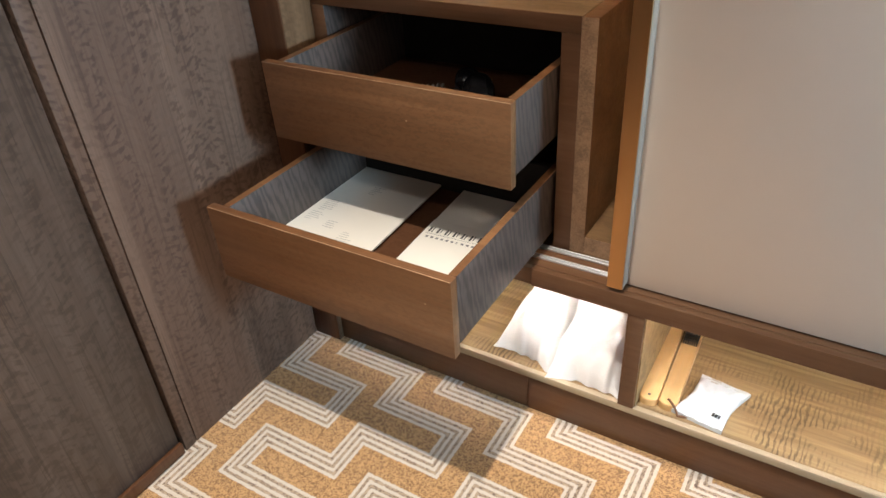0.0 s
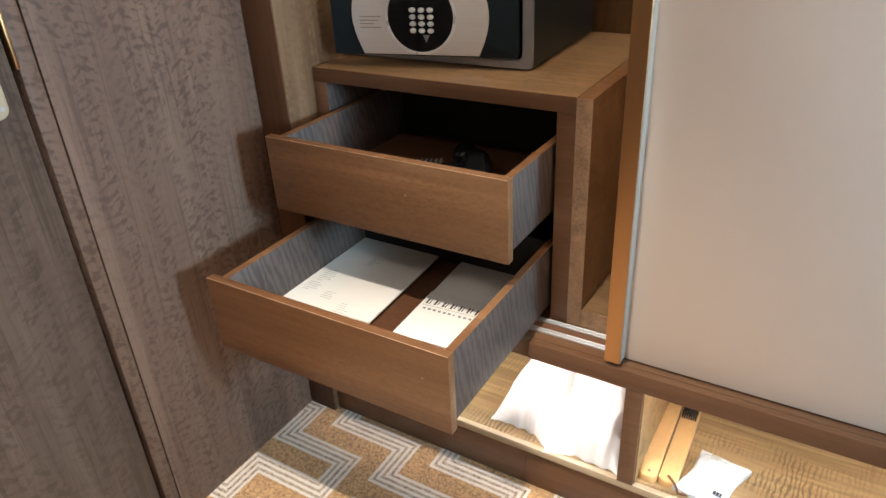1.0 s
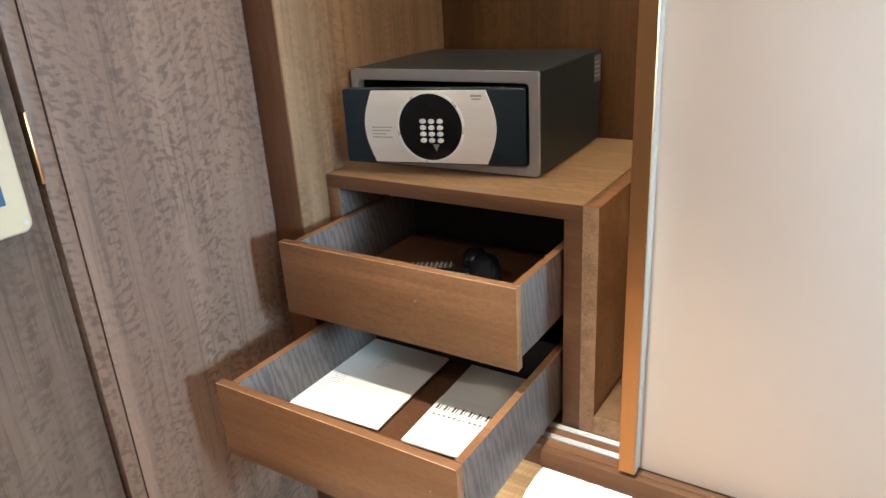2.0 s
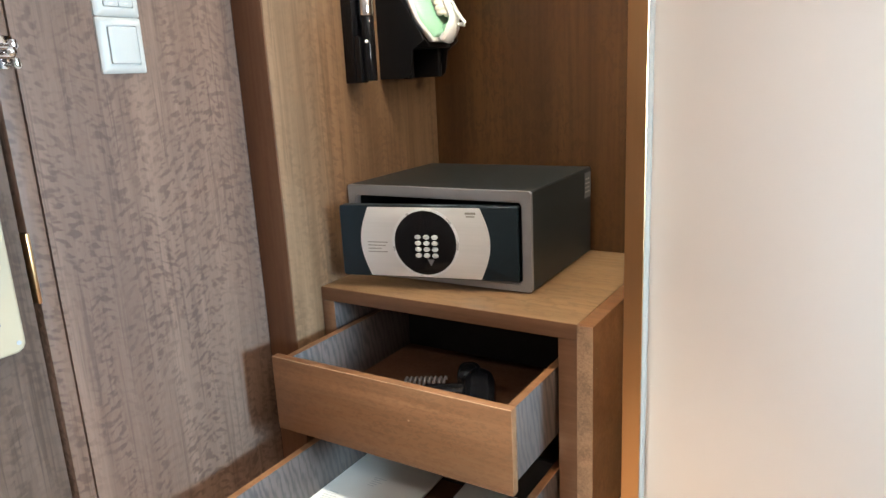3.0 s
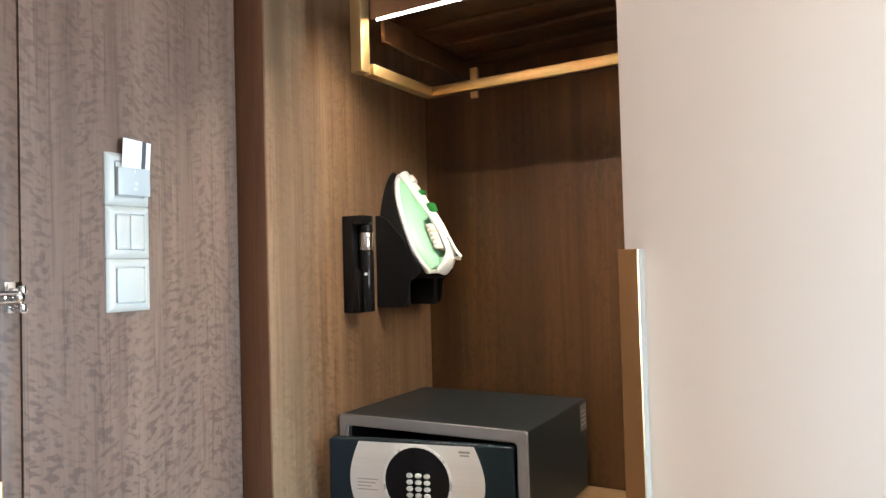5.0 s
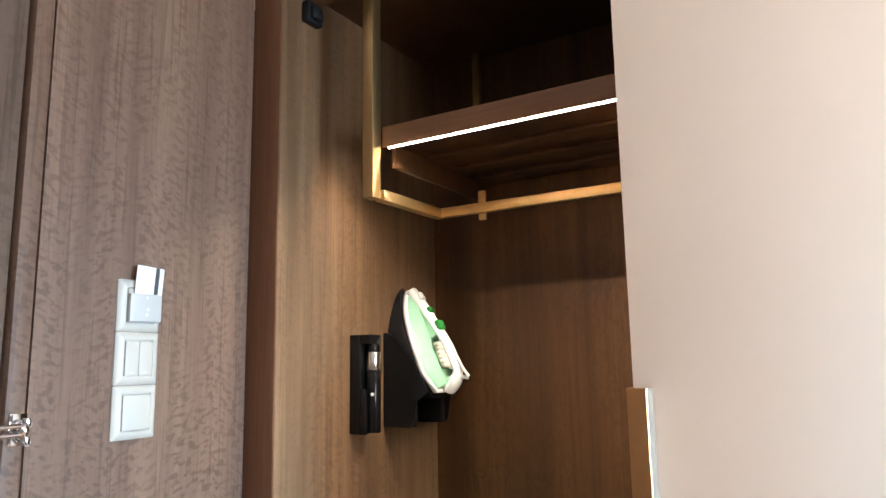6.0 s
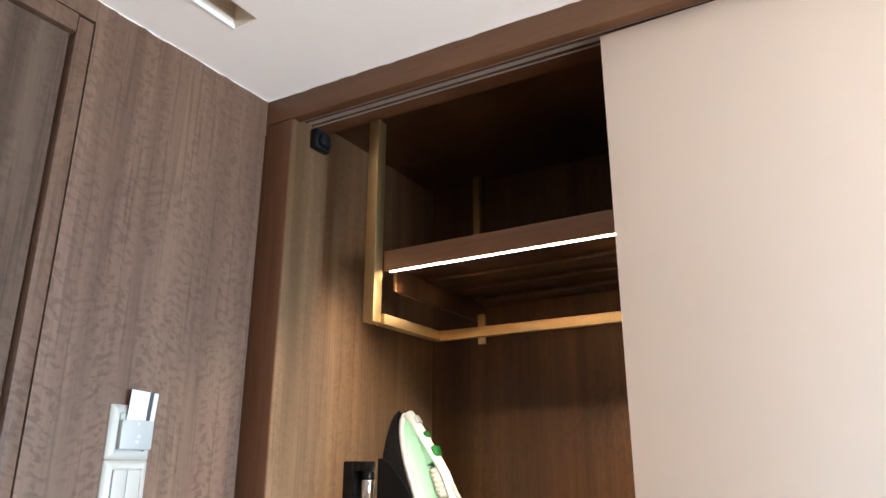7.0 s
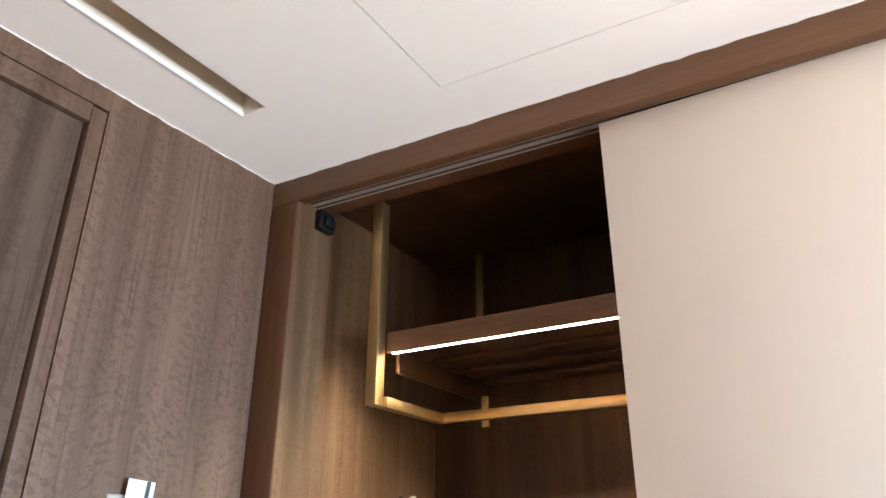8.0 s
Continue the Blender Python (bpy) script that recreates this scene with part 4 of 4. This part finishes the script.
# ---- switches on the side wall ----
for k, (nm, lbl) in enumerate((("light_switch", "white single-rocker wall switch"), ("light_switch", "white two-gang wall switch"), ("key_card_switch", "white key-card switch with a card in it"))):
    z0 = 1.3235 + 0.0891 * k
    sw = thing(nm, lbl, "switch", (0.0004, -0.2475, z0), group="switches beside the door")
    bm = bmesh.new()
    rings = []
    for d, h in ((0.0, 0.0), (0.0, 0.0035), (0.0012, 0.0052), (0.0045, 0.0078), (0.0085, 0.0098), (0.0125, 0.0106), (0.0134, 0.0104), (0.0136, 0.0066)):
        rings.append([bm.verts.new((h, u, v)) for u, v in rounded(-0.0405 + d, 0.0405 - d, d, 0.0885 - d, 0.0034)])
    for p_, q_ in zip(rings, rings[1:]):
        for i in range(len(p_)):
            bm.faces.new((p_[i], p_[(i + 1) % len(p_)], q_[(i + 1) % len(p_)], q_[i]))
    bm.faces.new(rings[-1])
    bmesh.ops.recalc_face_normals(bm, faces=bm.faces[:])
    part("plate", bm, "switch", sw)
    if k == 0:
        box_part("rocker", (0.0068, -0.0258, 0.0152), (0.0128, 0.0258, 0.0733), "switch", sw, 0.002)
    elif k == 1:
        box_part("rocker", (0.0068, -0.0258, 0.0152), (0.0126, -0.0004, 0.0733), "switch", sw, 0.0015)
        box_part("rocker", (0.0068, 0.0004, 0.0152), (0.0122, 0.0258, 0.0733), "switch", sw, 0.0015)
        for y in (-0.013, 0.013):
            box_part("marking", (0.01265, y - 0.0035, 0.0195), (0.0128, y + 0.0035, 0.0215), "faint", sw)
    else:
        box_part("rocker", (0.0068, -0.0258, 0.0152), (0.0116, 0.0258, 0.0733), "switch", sw, 0.002)
        box_part("slot_cover", (0.0118, -0.0265, 0.0165), (0.0200, 0.0340, 0.0640), "palegrey", sw, 0.002, "pale grey card pocket")
        box_part("indicator", (0.02005, 0.003, 0.055), (0.0206, 0.0055, 0.060), "key", sw, 0.0005)
        for i in range(2):
            box_part("marking", (0.02005, 0.002 + 0.002 * i, 0.026 + i * 0.009), (0.0202, 0.008 + 0.002 * i, 0.031 + i * 0.009), "faint", sw)
card = thing("key_card", "white key card with a black stripe standing in the switch", "key card", (0.0100, -0.249, 1.555))
box_part("card", (0.0142, -0.022, 0.0), (0.0152, 0.031, 0.059), "key", card, 0.0003)
box_part("stripe", (0.01522, 0.014, 0.0002), (0.0154, 0.022, 0.0588), "ink", card)
card.matrix_world = pose(0.002, -0.244, 1.555, -4, 0, 0)

# ---- door fittings ----
lk = thing("door_lock", "cream lock plate with an amber thumbturn on the door", "door lock", (-0.004, -0.545, 0.925))
bm = bmesh.new()
prism(bm, rounded(-0.055, 0.055, 0.0, 0.240, 0.016), lambda u, v, h: Vector((h, u, v)), 0.0004, 0.020, 0.005)
part("lock_case", bm, "cream", lk)
part("thumbturn", cyl(bmesh.new(), (0.0205, 0.018, 0.138), (0.040, 0.018, 0.138), 0.016, 0.014, 24, 0.003), "amber", lk, "amber plastic knob")
box_part("label", (0.0202, -0.045, 0.048), (0.0206, 0.024, 0.086), "blue", lk, 0.0, "dark blue label")
part("screw", cyl(bmesh.new(), (0.0202, 0.044, 0.016), (0.0212, 0.044, 0.016), 0.0035, n=14), "silver", lk)
part("lever", bx(bmesh.new(), (0.030, -0.14, 0.192), (0.050, 0.034, 0.216), 0.007, 3), "black", lk, "black door lever")
part("spindle", cyl(bmesh.new(), (0.0205, 0.018, 0.204), (0.0295, 0.018, 0.204), 0.012, n=20), "chrome", lk)

gd = thing("door_guard", "polished chrome swing-bar door guard", "door guard", (0.0025, -0.436, 1.3335))
bm = bmesh.new()
bx(bm, (0.0, -0.011, 0.0), (0.004, 0.014, 0.046), 0.001)
part("base", bm, "chrome", gd)
for z in (0.010, 0.036):
    bm = bmesh.new()
    cyl(bm, (0.0042, 0.004, z - 0.005), (0.0042 + 0.022, 0.004, z - 0.005), 0.005, 0.005, 16)
    cyl(bm, (0.022, 0.004, z - 0.008), (0.022, 0.004, z + 0.004), 0.0058, 0.0058, 16, 0.001)
    part("lug", bm, "chrome", gd)
bm = bmesh.new()
for z in (0.017, 0.029):
    tube(bm, [(0.022, 0.004, z), (0.022, -0.03, z), (0.022, -0.16, z)], 0.0042, 12)
bmesh.ops.create_uvsphere(bm, u_segments=16, v_segments=10, radius=0.0085, matrix=Matrix.Translation((0.022, 0.000, 0.023)))
part("swing_bar", bm, "chrome", gd)

# ---- things in the low compartment ----
ZB = 0.1222
bag = thing("laundry_bag", "crumpled white cotton bag lying in the low compartment", "bag", (0.645, 0.163, ZB))


def pillow(name, cx, cy, w, d, h, rot, seed):
    bm = bmesh.new()
    nx, ny = 46, 46
    top, c, s = [], math.cos(rot), math.sin(rot)
    for side_ in (1, 0):
        grid = []
        for i in range(nx + 1):
            row = []
            for j in range(ny + 1):
                u, v = 2 * i / nx - 1, 2 * j / ny - 1
                e = max(0.0, (1 - abs(u) ** 3.2) * (1 - abs(v) ** 3.2)) ** 0.55
                pinch = 1 - 0.10 * (1 - abs(v) ** 2) * abs(u) ** 4 - 0.08 * (1 - abs(u) ** 2) * abs(v) ** 4
                x, y = u * w / 2 * pinch, v * d / 2 * pinch
                wr_ = noise.fractal(Vector((x * 16 + seed, y * 11, 1.3 * side_)), 1.0, 2.1, 4)
                fold = abs(noise.noise(Vector((x * 24 - y * 20 + seed, y * 9, 4.0))))
                x += 0.008 * noise.noise(Vector((u * 3, v * 3, seed)))
                y += 0.010 * noise.noise(Vector((u * 3, v * 3, seed + 7)))
                slope = 0.55 + 0.45 * min(1, (v + 1) / 1.2)
                z = e * h * slope * (1 + 0.28 * wr_) - e * 0.020 * (0.3 - fold) if side_ else 0.001 + 0.002 * abs(wr_)
                row.append(bm.verts.new((cx + c * x - s * y, cy + s * x + c * y, max(z, 0.0015 if side_ else 0.0))))
            grid.append(row)
        for i in range(nx):
            for j in range(ny):
                q = (grid[i][j], grid[i + 1][j], grid[i + 1][j + 1], grid[i][j + 1])
                bm.faces.new(q if side_ else q[::-1])
    bmesh.ops.remove_doubles(bm, verts=bm.verts[:], dist=0.0025)
    return part(name, bm, "cloth", bag)


pillow("bag_body", -0.030, 0.065, 0.150, 0.40, 0.165, -0.16, 2.0)
pillow("bag_body", 0.076, 0.035, 0.160, 0.38, 0.150, 0.06, 9.0)

def stick(name, lbl, cat, x, y, rot, bristles):
    th = thing(name, lbl, cat, (x, y, ZB), rot)
    w, ln = 0.0185, 0.27
    pts = [(w * math.cos(radians(180 + 180 * i / 12)), 0.012 + 0.012 * math.sin(radians(180 + 180 * i / 12))) for i in range(13)] + [(w, ln), (-w, ln)]
    part("handle", prism(bmesh.new(), pts, lambda u, v, h: Vector((u, v, h)), 0.0, 0.017, 0.003), "beech", th)
    # no hole is cut: a dark disc paints in the shade inside it
    part("hole", cyl(bmesh.new(), (0, 0.016, 0.0165), (0, 0.016, 0.0172), 0.0032, n=14), "bristle", th, "thin dark disc for the shade in a hanging hole")
    if bristles:
        bm = bmesh.new()
        for i in range(7):
            for j in range(7):
                bx(bm, (-0.015 + i * 0.0045, 0.195 + j * 0.010, 0.0168), (-0.0125 + i * 0.0045, 0.200 + j * 0.010, 0.034))
        part("bristles", bm, "bristle", th, "short dark bristles")
        part("hanging_cord", tube(bmesh.new(), [(0.0, 0.016, 0.017), (0.010, 0.004, 0.020), (0.019, -0.003, 0.014), (0.024, -0.006, 0.003), (0.036, -0.004, 0.003), (0.054, 0.002, 0.003), (0.078, -0.006, 0.003)], 0.0026, 8), "leather", th, "brown leather cord")
    return th


stick("shoe_horn", "pale beech shoe horn lying beside the divider", "shoe horn", 0.8665, 0.028, 2.6, False)
stick("clothes_brush", "pale beech clothes brush with dark bristles", "brush", 0.9045, 0.031, 1.6, True)

pk = thing("slipper_packet", "white crinkled plastic packet with printed label", "packet", (0.979, 0.088, ZB), -8)
bm = bmesh.new()
nx, ny = 26, 30
grids = []
for s_ in (1, 0):
    g = []
    for i in range(nx + 1):
        row = []
        for j in range(ny + 1):
            u, v = 2 * i / nx - 1, 2 * j / ny - 1
            pinch = 1 - 0.17 * (1 - abs(v) ** 1.5)
            e = max(0, (1 - u ** 4) * (1 - abs(v / 0.86) ** 4 if abs(v) < 0.86 else 0)) ** 0.5
            n_ = noise.noise(Vector((u * 4.0, v * 4.0, 3.1)))
            row.append(bm.verts.new((0.050 * u * pinch + 0.02 * v * 0.3, 0.064 * v, (0.006 + e * 0.013 * (1 + 0.35 * n_) + 0.004 * n_ * (1 - e) + 0.004) if s_ else 0.0005)))
        g.append(row)
    for i in range(nx):
        for j in range(ny):
            q = (g[i][j], g[i + 1][j], g[i + 1][j + 1], g[i][j + 1])
            bm.faces.new(q if s_ else q[::-1])
    grids.append(g)
for i in range(nx):
    for j in (0, ny):
        bm.faces.new((grids[1][i][j], grids[1][i + 1][j], grids[0][i + 1][j], grids[0][i][j]))
for j in range(ny):
    for i in (0, nx):
        bm.faces.new((grids[1][i][j], grids[1][i][j + 1], grids[0][i][j + 1], grids[0][i][j]))
bmesh.ops.recalc_face_normals(bm, faces=bm.faces[:])
part("wrapper", bm, "film", pk)
for x, y, w, h_ in ((-0.020, 0.044, 0.020, 0.004), (-0.018, 0.037, 0.014, 0.003), (0.016, -0.050, 0.005, 0.010), (0.022, -0.050, 0.005, 0.010), (0.028, -0.050, 0.004, 0.010)):
    box_part("print_bar", (x, y, 0.0245 if abs(y) < 0.045 else 0.0230), (x + w, y + h_, 0.0250 if abs(y) < 0.045 else 0.0235), "ink" if y < 0 else "faint", pk)
